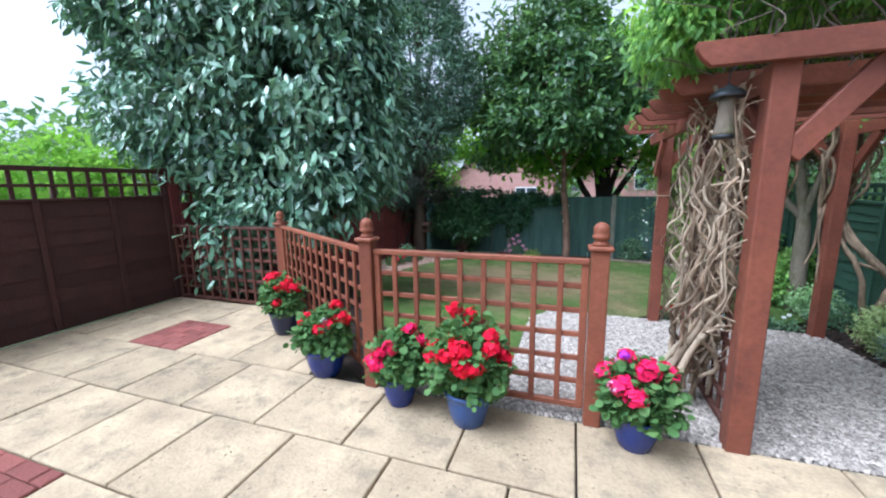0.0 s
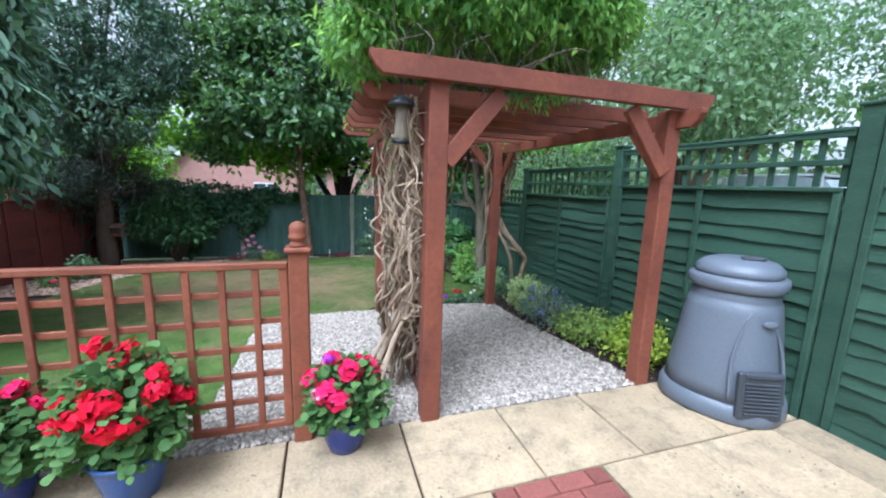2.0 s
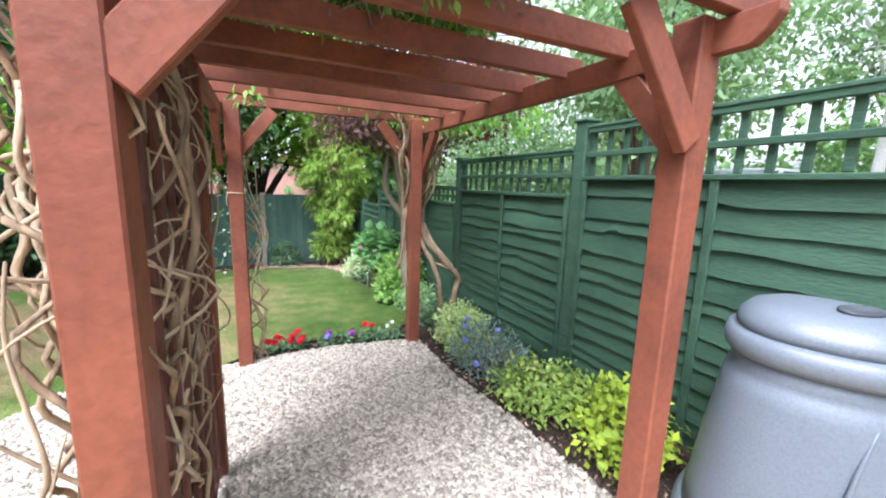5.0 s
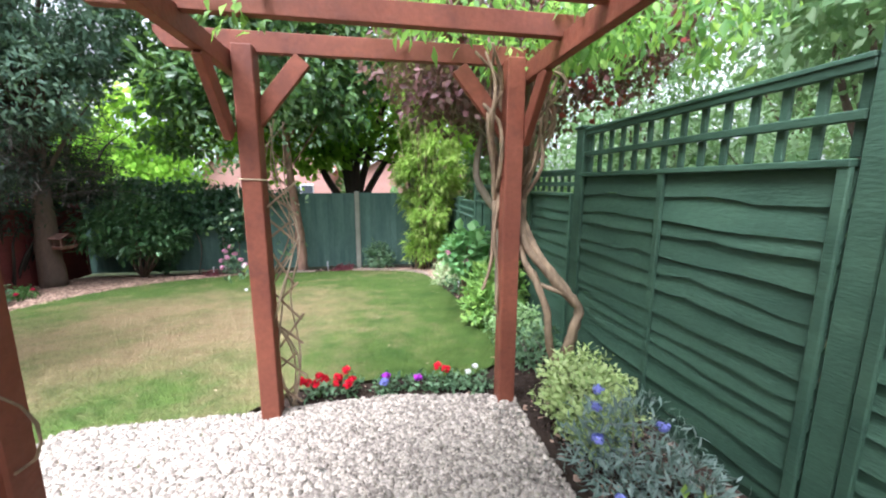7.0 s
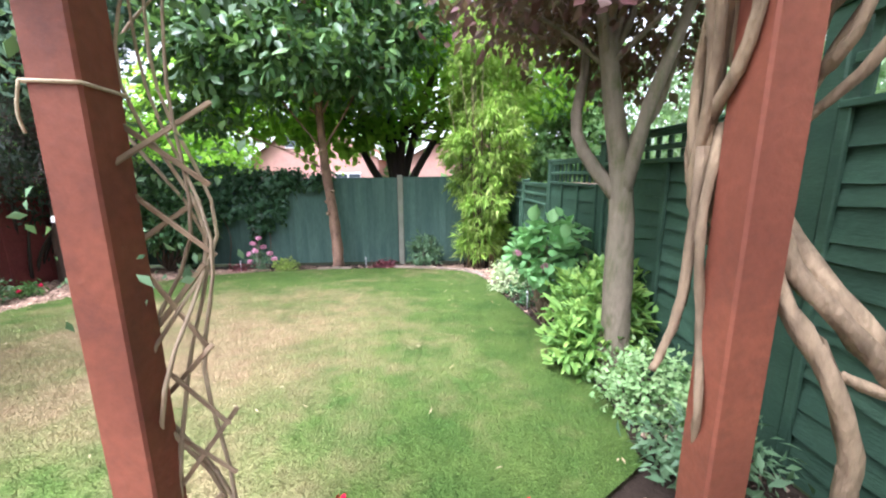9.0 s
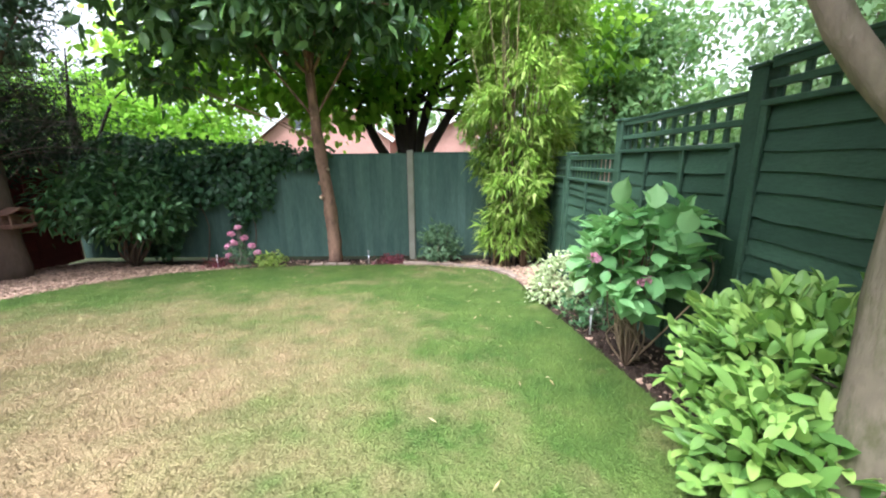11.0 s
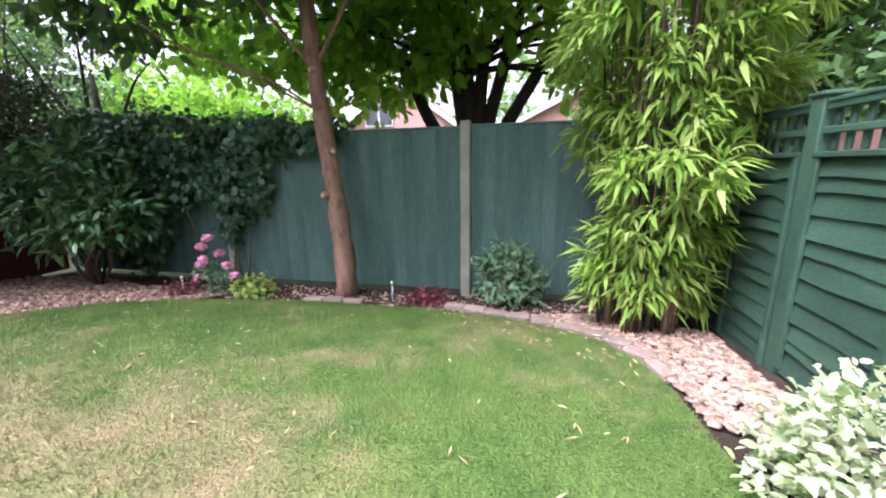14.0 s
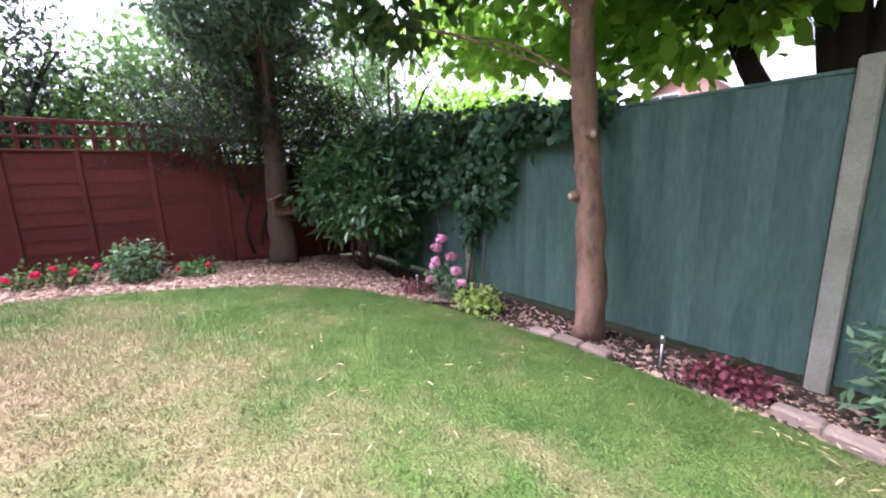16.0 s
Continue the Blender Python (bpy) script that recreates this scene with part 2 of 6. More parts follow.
M["euonymus"] = leafy("green_gold_leaves", [(0.12, 0.22, 0.04), (0.22, 0.33, 0.06), (0.34, 0.42, 0.10)], 0.5, 0.25, 0.4)
M["golden"] = leafy("golden_leaves", [(0.34, 0.44, 0.04), (0.45, 0.55, 0.05), (0.30, 0.42, 0.06)], 0.5, 0.3, 0.4)
M["ivy"] = leafy("ivy_leaves", [(0.012, 0.042, 0.020), (0.030, 0.082, 0.038), (0.075, 0.165, 0.080)], 0.40, 0.15, 0.45)
M["geranium"] = leafy("geranium_leaves", [(0.034, 0.088, 0.028), (0.068, 0.148, 0.042), (0.135, 0.235, 0.075)], 0.6, 0.2, 0.2)
M["grey_bush"] = leafy("dusty_green_leaves", [(0.07, 0.14, 0.075), (0.11, 0.20, 0.10), (0.16, 0.26, 0.14)], 0.5, 0.2, 0.4)
M["heuchera"] = leafy("purple_ground_leaves", [(0.16, 0.03, 0.05), (0.10, 0.025, 0.04), (0.24, 0.06, 0.08)], 0.5, 0.2, 0.4)


def petal(name, a, b):
    return leafy(name, [a, tuple((x + y) / 2 for x, y in zip(a, b)), b], 0.6, 0.15, 0.2)


M["red"] = petal("scarlet_petals", (0.60, 0.002, 0.022), (0.74, 0.008, 0.045))
M["cerise"] = petal("cerise_petals", (0.70, 0.006, 0.075), (0.82, 0.02, 0.13))
M["pink"] = petal("pink_petals", (0.75, 0.25, 0.45), (0.82, 0.42, 0.58))
M["purple"] = petal("purple_petals", (0.36, 0.03, 0.48), (0.5, 0.06, 0.6))
M["whitefl"] = petal("white_petals", (0.75, 0.75, 0.7), (0.85, 0.85, 0.82))
M["bluefl"] = petal("blue_petals", (0.18, 0.2, 0.55), (0.28, 0.3, 0.68))
M["dry_leaf"] = leafy("fallen_leaf", [(0.44, 0.35, 0.20), (0.50, 0.42, 0.27), (0.45, 0.31, 0.15)], 0.7, 0.1, 0.2)


def lawn_material():
    """Mown grass with a worn, straw-coloured middle and a greener rim."""
    m, n, l, p = tree_of("lawn_grass")
    geo = n.new("ShaderNodeNewGeometry")
    pos = geo.outputs["Position"]
    dist = n.new("ShaderNodeVectorMath")
    dist.operation = "DISTANCE"
    flat = n.new("ShaderNodeMapping")
    flat.inputs["Location"].default_value = (0.75 * 0.33, -6.6 * 0.33, 0)
    flat.inputs["Scale"].default_value = (0.33, 0.33, 0)
    l.new(pos, flat.inputs["Vector"])
    l.new(flat.outputs[0], dist.inputs[0])
    dist.inputs[1].default_value = (0, 0, 0)
    near = ramp_of(n, l, dist.outputs["Value"], 1.0, 0.25)
    big = noise_of(n, l, pos, 1.1, 5, 0.6)
    mid = noise_of(n, l, pos, 5, 4, 0.6)
    add = n.new("ShaderNodeMath")
    add.operation = "MULTIPLY_ADD"
    l.new(near, add.inputs[0])
    add.inputs[1].default_value = 0.46
    l.new(big, add.inputs[2])
    add2 = n.new("ShaderNodeMath")
    add2.operation = "MULTIPLY_ADD"
    l.new(mid, add2.inputs[0])
    add2.inputs[1].default_value = 0.55
    l.new(add.outputs[0], add2.inputs[2])
    dry = ramp_of(n, l, add2.outputs[0], 0.82, 1.28)
    green = mixer(n, l, ramp_of(n, l, noise_of(n, l, pos, 3, 4), 0.3, 0.7), (0.074, 0.144, 0.027), (0.138, 0.208, 0.046))
    straw = mixer(n, l, ramp_of(n, l, noise_of(n, l, pos, 7, 4), 0.3, 0.7), (0.38, 0.30, 0.155), (0.35, 0.245, 0.135))
    col = mixer(n, l, dry, green, straw)
    rnd = n.new("ShaderNodeMapRange")
    rnd.inputs["To Min"].default_value, rnd.inputs["To Max"].default_value = 0.70, 1.30
    l.new(geo.outputs["Random Per Island"], rnd.inputs["Value"])
    hs = n.new("ShaderNodeHueSaturation")
    l.new(rnd.outputs["Result"], hs.inputs["Value"])
    l.new(col, hs.inputs["Color"])
    l.new(hs.outputs["Color"], p.inputs["Base Color"])
    p.inputs["Roughness"].default_value = 0.8
    p.inputs["Specular IOR Level"].default_value = 0.2
    bp = n.new("ShaderNodeBump")
    bp.inputs["Strength"].default_value, bp.inputs["Distance"].default_value = 0.9, 0.02
    l.new(noise_of(n, l, pos, 70, 3), bp.inputs["Height"])
    up = n.new("ShaderNodeCombineXYZ")
    up.inputs[2].default_value = 1.0
    l.new(up.outputs[0], bp.inputs["Normal"])
    l.new(bp.outputs["Normal"], p.inputs["Normal"])
    return m


M["lawn"] = lawn_material()


# ---- building helpers ----
RNG = np.random.default_rng(7)
STORE = {}


def mesh(name, verts, faces, material, smooth=False):
    me = bpy.data.meshes.new(name)
    me.from_pydata([tuple(v) for v in np.asarray(verts).tolist()], [], [tuple(f) for f in (faces.tolist() if isinstance(faces, np.ndarray) else faces)])
    me.materials.append(material)
    if smooth:
        me.shade_smooth()
    me.update()
    return me


def part(name, data, parent, label="", m=None):
    """One mesh object under a thing or a part."""
    ob = new(name, data)
    if parent is not None:
        ob.parent = parent
    if m is not None:
        ob.matrix_basis = m
    if label:
        ob["label"] = label
    return ob


def thing(name, at, label, category, group="", kind="", turn=0.0):
    ob = new(name)
    ob.empty_display_size = 0.1
    ob.matrix_basis = pose(*at, 0, 0, turn)
    return tagged(ob, label, category, group, kind)


def board(sx, sy, sz, material, bevel=0.004):
    """A bar with bevelled edges, centred on its middle; alike ones share their mesh."""
    key = (round(sx, 3), round(sy, 3), round(sz, 3), material.name, bevel)
    if key not in STORE:
        bm = bmesh.new()
        bmesh.ops.create_cube(bm, size=1.0)
        bmesh.ops.scale(bm, vec=(sx, sy, sz), verts=bm.verts)
        if bevel:
            bmesh.ops.bevel(bm, geom=bm.edges[:], offset=min(bevel, 0.3 * min(sx, sy, sz)), segments=1, affect="EDGES")
        me = bpy.data.meshes.new("bar")
        bm.to_mesh(me)
        bm.free()
        me.materials.append(material)
        STORE[key] = me
    return STORE[key]


def lathe(profile, material, sides=32, name="turned", smooth=True, squash=None):
    """A turned body from (radius, height) pairs."""
    a = np.linspace(0, 2 * math.pi, sides, endpoint=False)
    rows = []
    for r, z in profile:
        rr = np.full(sides, r)
        if squash is not None:
            rr = rr * squash(a)
        rows.append(np.stack([rr * np.cos(a), rr * np.sin(a), np.full(sides, z)], 1))
    v = np.concatenate(rows)
    f = []
    for k in range(len(profile) - 1):
        for s in range(sides):
            t = (s + 1) % sides
            f.append((k * sides + s, k * sides + t, (k + 1) * sides + t, (k + 1) * sides + s))
    if profile[0][0] > 0.001:
        f.append(tuple(range(sides))[::-1])
    if profile[-1][0] > 0.001:
        f.append(tuple(range((len(profile) - 1) * sides, len(profile) * sides)))
    return mesh(name, v, f, material, smooth)


def spline(points, per=6):
    p = np.asarray(points, float)
    q = np.vstack([2 * p[0] - p[1], p, 2 * p[-1] - p[-2]])
    out = []
    for k in range(1, len(q) - 2):
        for u in np.linspace(0, 1, per, endpoint=False):
            out.append(0.5 * (2 * q[k] + (q[k + 1] - q[k - 1]) * u + (2 * q[k - 1] - 5 * q[k] + 4 * q[k + 1] - q[k + 2]) * u**2 + (3 * q[k] - q[k - 1] - 3 * q[k + 1] + q[k + 2]) * u**3))
    out.append(p[-1])
    return np.array(out)


def tube_data(points, r0, r1, sides=7, per=5, knobs=0.0, rng=RNG):
    """Vertices and faces of a tapering limb along a smoothed line."""
    c = spline(points, per)
    t = np.gradient(c, axis=0)
    t /= np.linalg.norm(t, axis=1, keepdims=True) + 1e-9
    ref = np.where(np.abs(t[:, 2:3]) > 0.9, [[1.0, 0, 0]], [[0, 0, 1.0]])
    u = np.cross(t, ref)
    for k in range(1, len(u)):
        u[k] = u[k - 1] - t[k] * (u[k - 1] @ t[k])
    u /= np.linalg.norm(u, axis=1, keepdims=True) + 1e-9
    w = np.cross(t, u)
    r = np.linspace(r0, r1, len(c))[:, None] * (1 + knobs * rng.normal(size=(len(c), sides)))
    a = np.linspace(0, 2 * math.pi, sides, endpoint=False)
    v = (c[:, None] + r[..., None] * (np.cos(a)[None, :, None] * u[:, None] + np.sin(a)[None, :, None] * w[:, None])).reshape(-1, 3)
    n = len(c)
    k, s = np.meshgrid(np.arange(n - 1), np.arange(sides), indexing="ij")
    s2 = (s + 1) % sides
    f = np.stack([k * sides + s, k * sides + s2, (k + 1) * sides + s2, (k + 1) * sides + s], -1).reshape(-1, 4).tolist()
    f += [list(range(sides))[::-1], list(range((n - 1) * sides, n * sides))]
    return v, f


def tubes(name, lines, material, smooth=True):
    """One mesh out of several limbs: (points, r0, r1, sides, knobs)."""
    vs, fs, base = [], [], 0
    for pts, r0, r1, sides, knobs in lines:
        v, f = tube_data(pts, r0, r1, sides, 4, knobs)
        vs.append(v)
        fs += [[i + base for i in q] for q in f]
        base += len(v)
    return mesh(name, np.concatenate(vs), fs, material, smooth)


def unit(v):
    return v / (np.linalg.norm(v, axis=-1, keepdims=True) + 1e-9)


def leaf_mesh(name, pos, along, face, length, width, material, fold=0.25, droop=0.15):
    """Many leaves in one mesh: each a folded blade of four triangles."""
    n = len(pos)
    length = np.broadcast_to(np.asarray(length, float).reshape(-1, 1), (n, 1))
    width = np.broadcast_to(np.asarray(width, float).reshape(-1, 1), (n, 1))
    d = unit(along)
    side = unit(np.cross(d, face))
    up = np.cross(side, d)
    mid = pos + d * length * 0.48
    v = np.stack([pos, mid + side * width * 0.5 + up * width * fold * 0.5, pos + d * length - up * length * droop,
                  mid - side * width * 0.5 + up * width * fold * 0.5, mid - up * 0.02 * length], 1).reshape(-1, 3)
    b = (np.arange(n) * 5)[:, None]
    f = np.concatenate([b + [[0, 4, 1]], b + [[4, 2, 1]], b + [[0, 3, 4]], b + [[4, 3, 2]]], 1).reshape(-1, 3)
    me = bpy.data.meshes.new(name)
    me.vertices.add(len(v))
    me.vertices.foreach_set("co", v.astype(np.float32).ravel())
    me.loops.add(len(f) * 3)
    me.loops.foreach_set("vertex_index", f.astype(np.int32).ravel())
    me.polygons.add(len(f))
    me.polygons.foreach_set("loop_start", np.arange(0, len(f) * 3, 3, dtype=np.int32))
    me.materials.append(material)
    me.update(calc_edges=True)
    return me


def leaf_round(name, pos, along, face, size, material, ratio=1.0, point=0.0, fine=False):
    """Broad rounded leaves, cupped a little; ratio narrows them, point sharpens the tip, fine rounds the outline."""
    n = len(pos)
    size = np.broadcast_to(np.asarray(size, float).reshape(-1, 1), (n, 1))
    d = unit(along)
    side = unit(np.cross(d, face))
    up = np.cross(side, d)
    w, e = ratio, 0.3 - 0.12 * point
    half = [(0.2, 0.40 * w, 0.06 * w), (0.55, 0.5 * w, 0.1 * w), (0.86, e * w, 0.02)]
    if fine:
        half = [(0.06, 0.17 * w, 0.02 * w), (0.2, 0.38 * w, 0.06 * w), (0.38, 0.49 * w, 0.09 * w), (0.56, 0.49 * w, 0.10 * w), (0.74, 0.39 * w, 0.06 * w), (0.9, (0.24 - 0.1 * point) * w, -0.01)]
    ring = [(0.0, 0.0, 0.0)] + half + [(1.0 + 0.06 * fine * point, 0.0, -0.09)] + [(a, -b, c) for a, b, c in half[::-1]] + [(0.5, 0.0, -0.03)]
    c = len(ring)
    v = np.stack([pos + d * size * a + side * size * b + up * size * z for a, b, z in ring], 1).reshape(-1, 3)
    b = (np.arange(n) * c)[:, None]
    f = np.concatenate([b + [[c - 1, (k + 1) % (c - 1), k]] for k in range(c - 1)], 1).reshape(-1, 3)
    me = bpy.data.meshes.new(name)
    me.vertices.add(len(v))
    me.vertices.foreach_set("co", v.astype(np.float32).ravel())
    me.loops.add(len(f) * 3)
    me.loops.foreach_set("vertex_index", f.astype(np.int32).ravel())
    me.polygons.add(len(f))
    me.polygons.foreach_set("loop_start", np.arange(0, len(f) * 3, 3, dtype=np.int32))
    me.materials.append(material)
    me.update(calc_edges=True)
    me.shade_smooth()
    return me


def crown(lobes, clumps, per, clump_r, rng, shell=(0.72, 1.03), deep=0.6):
    """Leaf places in clumps over the outside of a crown of overlapping lobes, with their outward ways."""
    lob = np.array(lobes, float)
    area = (lob[:, 3] * lob[:, 4] + lob[:, 4] * lob[:, 5] + lob[:, 3] * lob[:, 5])
    which = rng.choice(len(lob), clumps * 2, p=area / area.sum())
    w = unit(rng.normal(size=(clumps * 2, 3)))
    r = rng.uniform(*shell, size=(clumps * 2, 1))
    c = lob[which, :3] + w * lob[which, 3:] * r
    inside = np.zeros(len(c), bool)
    for k, q in enumerate(lob):
        e = np.linalg.norm((c - q[:3]) / q[3:], axis=1)
        inside |= (e < deep) & (which != k)
    c, w = c[~inside][:clumps], w[~inside][:clumps]
    n = len(c) * per
    p = np.repeat(c, per, 0) + rng.normal(size=(n, 3)) * clump_r * np.array([1, 1, 0.7])
    out = unit(np.repeat(w, per, 0) + 0.45 * rng.normal(size=(n, 3)))
    return p, out


def foliage(name, p, out, length, width, material, rng, droop_way=0.5, spread=0.6, fold=0.25, droop=0.15, vary=0.25):
    n = len(p)
    along = unit(out * 0.6 + spread * rng.normal(size=(n, 3)) + np.array([0, 0, -droop_way]))
    face = unit(out + np.array([0, 0, 0.8]) + 0.3 * rng.normal(size=(n, 3)))
    size = 1 + vary * rng.normal(size=n).clip(-2, 2)
    return leaf_mesh(name, p, along, face, length * size, width * size, material, fold, droop)


def level(y):
    """The lie of the ground: a flat patio, then a steady fall to the back fence."""
    return -0.077 * (y - 2.1) if y > 2.1 else 0.0


def sheet(name, ring, material, lift, step=0.35, wall=None):
    """A sheet of ground over a polygon, draped on the fall of the garden."""
    bm = bmesh.new()
    f = bm.faces.new([bm.verts.new((x, y, 0)) for x, y in ring])
    bmesh.ops.triangulate(bm, faces=[f])
    for y in np.arange(-6, 12, 1.0):
        bmesh.ops.bisect_plane(bm, geom=bm.verts[:] + bm.edges[:] + bm.faces[:], plane_co=(0, float(y), 0), plane_no=(0, 1, 0))
    bmesh.ops.bisect_plane(bm, geom=bm.verts[:] + bm.edges[:] + bm.faces[:], plane_co=(0, 2.1, 0), plane_no=(0, 1, 0))
    for v in bm.verts:
        v.co.z = level(v.co.y) + lift
    bmesh.ops.recalc_face_normals(bm, faces=bm.faces)
    for fc in bm.faces:
        if fc.normal.z < 0:
            fc.normal_flip()
    me = bpy.data.meshes.new(name)
    bm.to_mesh(me)
    bm.free()
    me.materials.append(material)
    return me


def inside(ring, x, y):
    ring = np.asarray(ring, float)
    hit = np.zeros(len(x), bool)
    for (x0, y0), (x1, y1) in zip(ring, np.roll(ring, -1, 0)):
        cross = ((y0 > y) != (y1 > y)) & (x < (x1 - x0) * (y - y0) / (y1 - y0 + 1e-12) + x0)
        hit ^= cross
    return hit


def scatter(ring, n, rng):
    r = np.asarray(ring, float)
    x = rng.uniform(r[:, 0].min(), r[:, 0].max(), n)
    y = rng.uniform(r[:, 1].min(), r[:, 1].max(), n)
    k = inside(ring, x, y)
    x, y = x[k], y[k]
    return np.stack([x, y, np.where(y > 2.1, -0.077 * (y - 2.1), 0.0)], 1)


def chips(name, p, size, flat, material, rng, lift=0.3):
    """Angular little stones or chips as lumps bedded in the ground, one mesh."""
    n = len(p)
    base = np.array([(-1, -1, -1), (1, -1, -1), (1, 1, -1), (-1, 1, -1), (-1, -1, 1), (1, -1, 1), (1, 1, 1), (-1, 1, 1)], float) * 0.5
    v = base[None] * (1 + 0.35 * rng.normal(size=(n, 8, 3)).clip(-1.2, 1.2))
    v[:, 4:, :2] *= 0.7
    v = v * (size * rng.uniform(0.55, 1.35, (n, 1, 1))) * np.array([1.0, 0.7, flat])
    a, t = rng.uniform(0, 6.283, n), rng.normal(size=n) * 0.35
    ca, sa, ct, st = np.cos(a), np.sin(a), np.cos(t), np.sin(t)
    x, y, z = v[..., 0], v[..., 1] * ct[:, None] - v[..., 2] * st[:, None], v[..., 1] * st[:, None] + v[..., 2] * ct[:, None]
    v = np.stack([x * ca[:, None] - y * sa[:, None], x * sa[:, None] + y * ca[:, None], z], -1) + p[:, None]
    v[..., 2] += lift * size * flat
    q = np.array([(4, 5, 6, 7), (0, 1, 5, 4), (1, 2, 6, 5), (2, 3, 7, 6), (3, 0, 4, 7)])
    f = (np.arange(n) * 8)[:, None, None] + q[None]
    me = bpy.data.meshes.new(name)
    me.vertices.add(n * 8)
    me.vertices.foreach_set("co", v.astype(np.float32).ravel())
    me.loops.add(n * 20)
    me.loops.foreach_set("vertex_index", f.astype(np.int32).ravel())
    me.polygons.add(n * 5)
    me.polygons.foreach_set("loop_start", np.arange(0, n * 20, 4, dtype=np.int32))
    me.materials.append(material)
    me.update(calc_edges=True)
    return me


# ---- ground ----
def ground_sheet():
    xs = [-80, -20, -8, -4, 0, 4, 8, 20, 80]
    ys = [-80, -20, -6, 0, 2.1, 4, 6, 8, 10, 12, 20, 40, 120]
    v = [(x, y, level(min(y, 12)) - 0.07) for y in ys for x in xs]
    n = len(xs)
    f = [(a * n + b, a * n + b + 1, (a + 1) * n + b + 1, (a + 1) * n + b) for a in range(len(ys) - 1) for b in range(n - 1)]
    return mesh("ground", v, f, M["far_ground"])


tagged(part("ground", ground_sheet(), None), "rough grass and earth around the garden", "ground", kind="structure")

LAWN = [(-0.42, 2.5), (-0.42, 4.25), (-0.22, 4.62), (0.75, 4.66), (0.98, 4.9), (1.6, 4.98), (2.2, 4.9), (2.55, 5.15), (2.64, 5.6), (2.68, 6.4), (2.62, 7.2), (2.55, 8.0),
        (2.47, 8.6), (2.44, 9.3), (2.36, 9.65), (2.16, 9.95), (1.88, 10.14), (1.4, 10.3), (0.9, 10.38), (-0.2, 10.36), (-0.8, 10.3), (-1.6, 10.12), (-2.2, 9.85), (-2.75, 9.3),
        (-3.05, 8.6), (-3.2, 7.8), (-3.3, 6.5), (-3.2, 4.9), (-2.4, 4.0), (-1.5, 3.0), (-1.0, 2.5)]
GRAVEL = [(-1.22, 2.11), (2.42, 2.11), (2.4, 2.9), (2.36, 3.6), (2.38, 4.2), (2.4, 4.56), (1.6, 4.7), (0.75, 4.62), (-0.2, 4.6), (-0.4, 4.22), (-0.4, 2.5), (-1.0, 2.5)]
GARDEN = [(-4.66, 3.3), (-3.1, 3.3), (-1.26, 2.11), (3.12, 2.11), (3.12, 11.05), (-4.36, 11.05)]
BARK = [(-4.5, 6.7), (-3.25, 6.7), (-3.15, 7.8), (-3.0, 8.6), (-2.7, 9.3), (-2.15, 9.85), (-1.55, 10.15), (-1.2, 10.5), (-2.6, 10.5), (-3.4, 10.7), (-4.3, 10.6)]
BARK_RIGHT = [(1.5, 10.32), (1.95, 10.2), (2.25, 9.98), (2.45, 9.6), (2.5, 9.0), (2.95, 8.95), (3.0, 10.3), (2.2, 10.55)]
tagged(part("soil", sheet("soil", GARDEN, M["soil"], -0.03), None), "dark bare soil of the flower beds", "soil", kind="structure")
tagged(part("lawn", sheet("lawn", LAWN, M["lawn"], 0.0), None), "mown lawn with a dry straw-coloured middle", "lawn", kind="structure")
tagged(part("gravel_bed", sheet("gravel_bed", GRAVEL, M["gravel_bed"], -0.015), None), "pale gravel bed under the pergola", "gravel", kind="structure")
tagged(part("bark_bed", sheet("bark_bed", BARK, M["bark_bed"], -0.012), None), "strip of bark chippings by the red fence", "bark mulch", kind="structure")

PATIO = [(-4.68, -4.5), (3.12, -4.5), (3.12, 2.1), (-1.28, 2.1), (-3.06, 3.3), (-4.68, 3.3)]
patio = tagged(part("pavement", sheet("patio_base", PATIO, M["joint"], -0.035), None), "patio of buff concrete slabs with dark joints and brick insets", "patio", kind="structure")


def slab_mesh(sx, sy, material):
    key = ("slab", round(sx, 3), round(sy, 3), material.name)
    if key not in STORE:
        a, b, e = sx / 2, sy / 2, 0.006
        v = [(-a, -b, -0.03), (a, -b, -0.03), (a, b, -0.03), (-a, b, -0.03), (-a, -b, -e), (a, -b, -e), (a, b, -e), (-a, b, -e), (-a + e, -b + e, 0), (a - e, -b + e, 0), (a - e, b - e, 0), (-a + e, b - e, 0)]
        f = [(8, 9, 10, 11)] + [(k, (k + 1) % 4, (k + 1) % 4 + 4, k + 4) for k in range(4)] + [(k + 4, (k + 1) % 4 + 4, (k + 1) % 4 + 8, k + 8) for k in range(4)]
        STORE[key] = mesh("slab", v, f, material)
    return STORE[key]


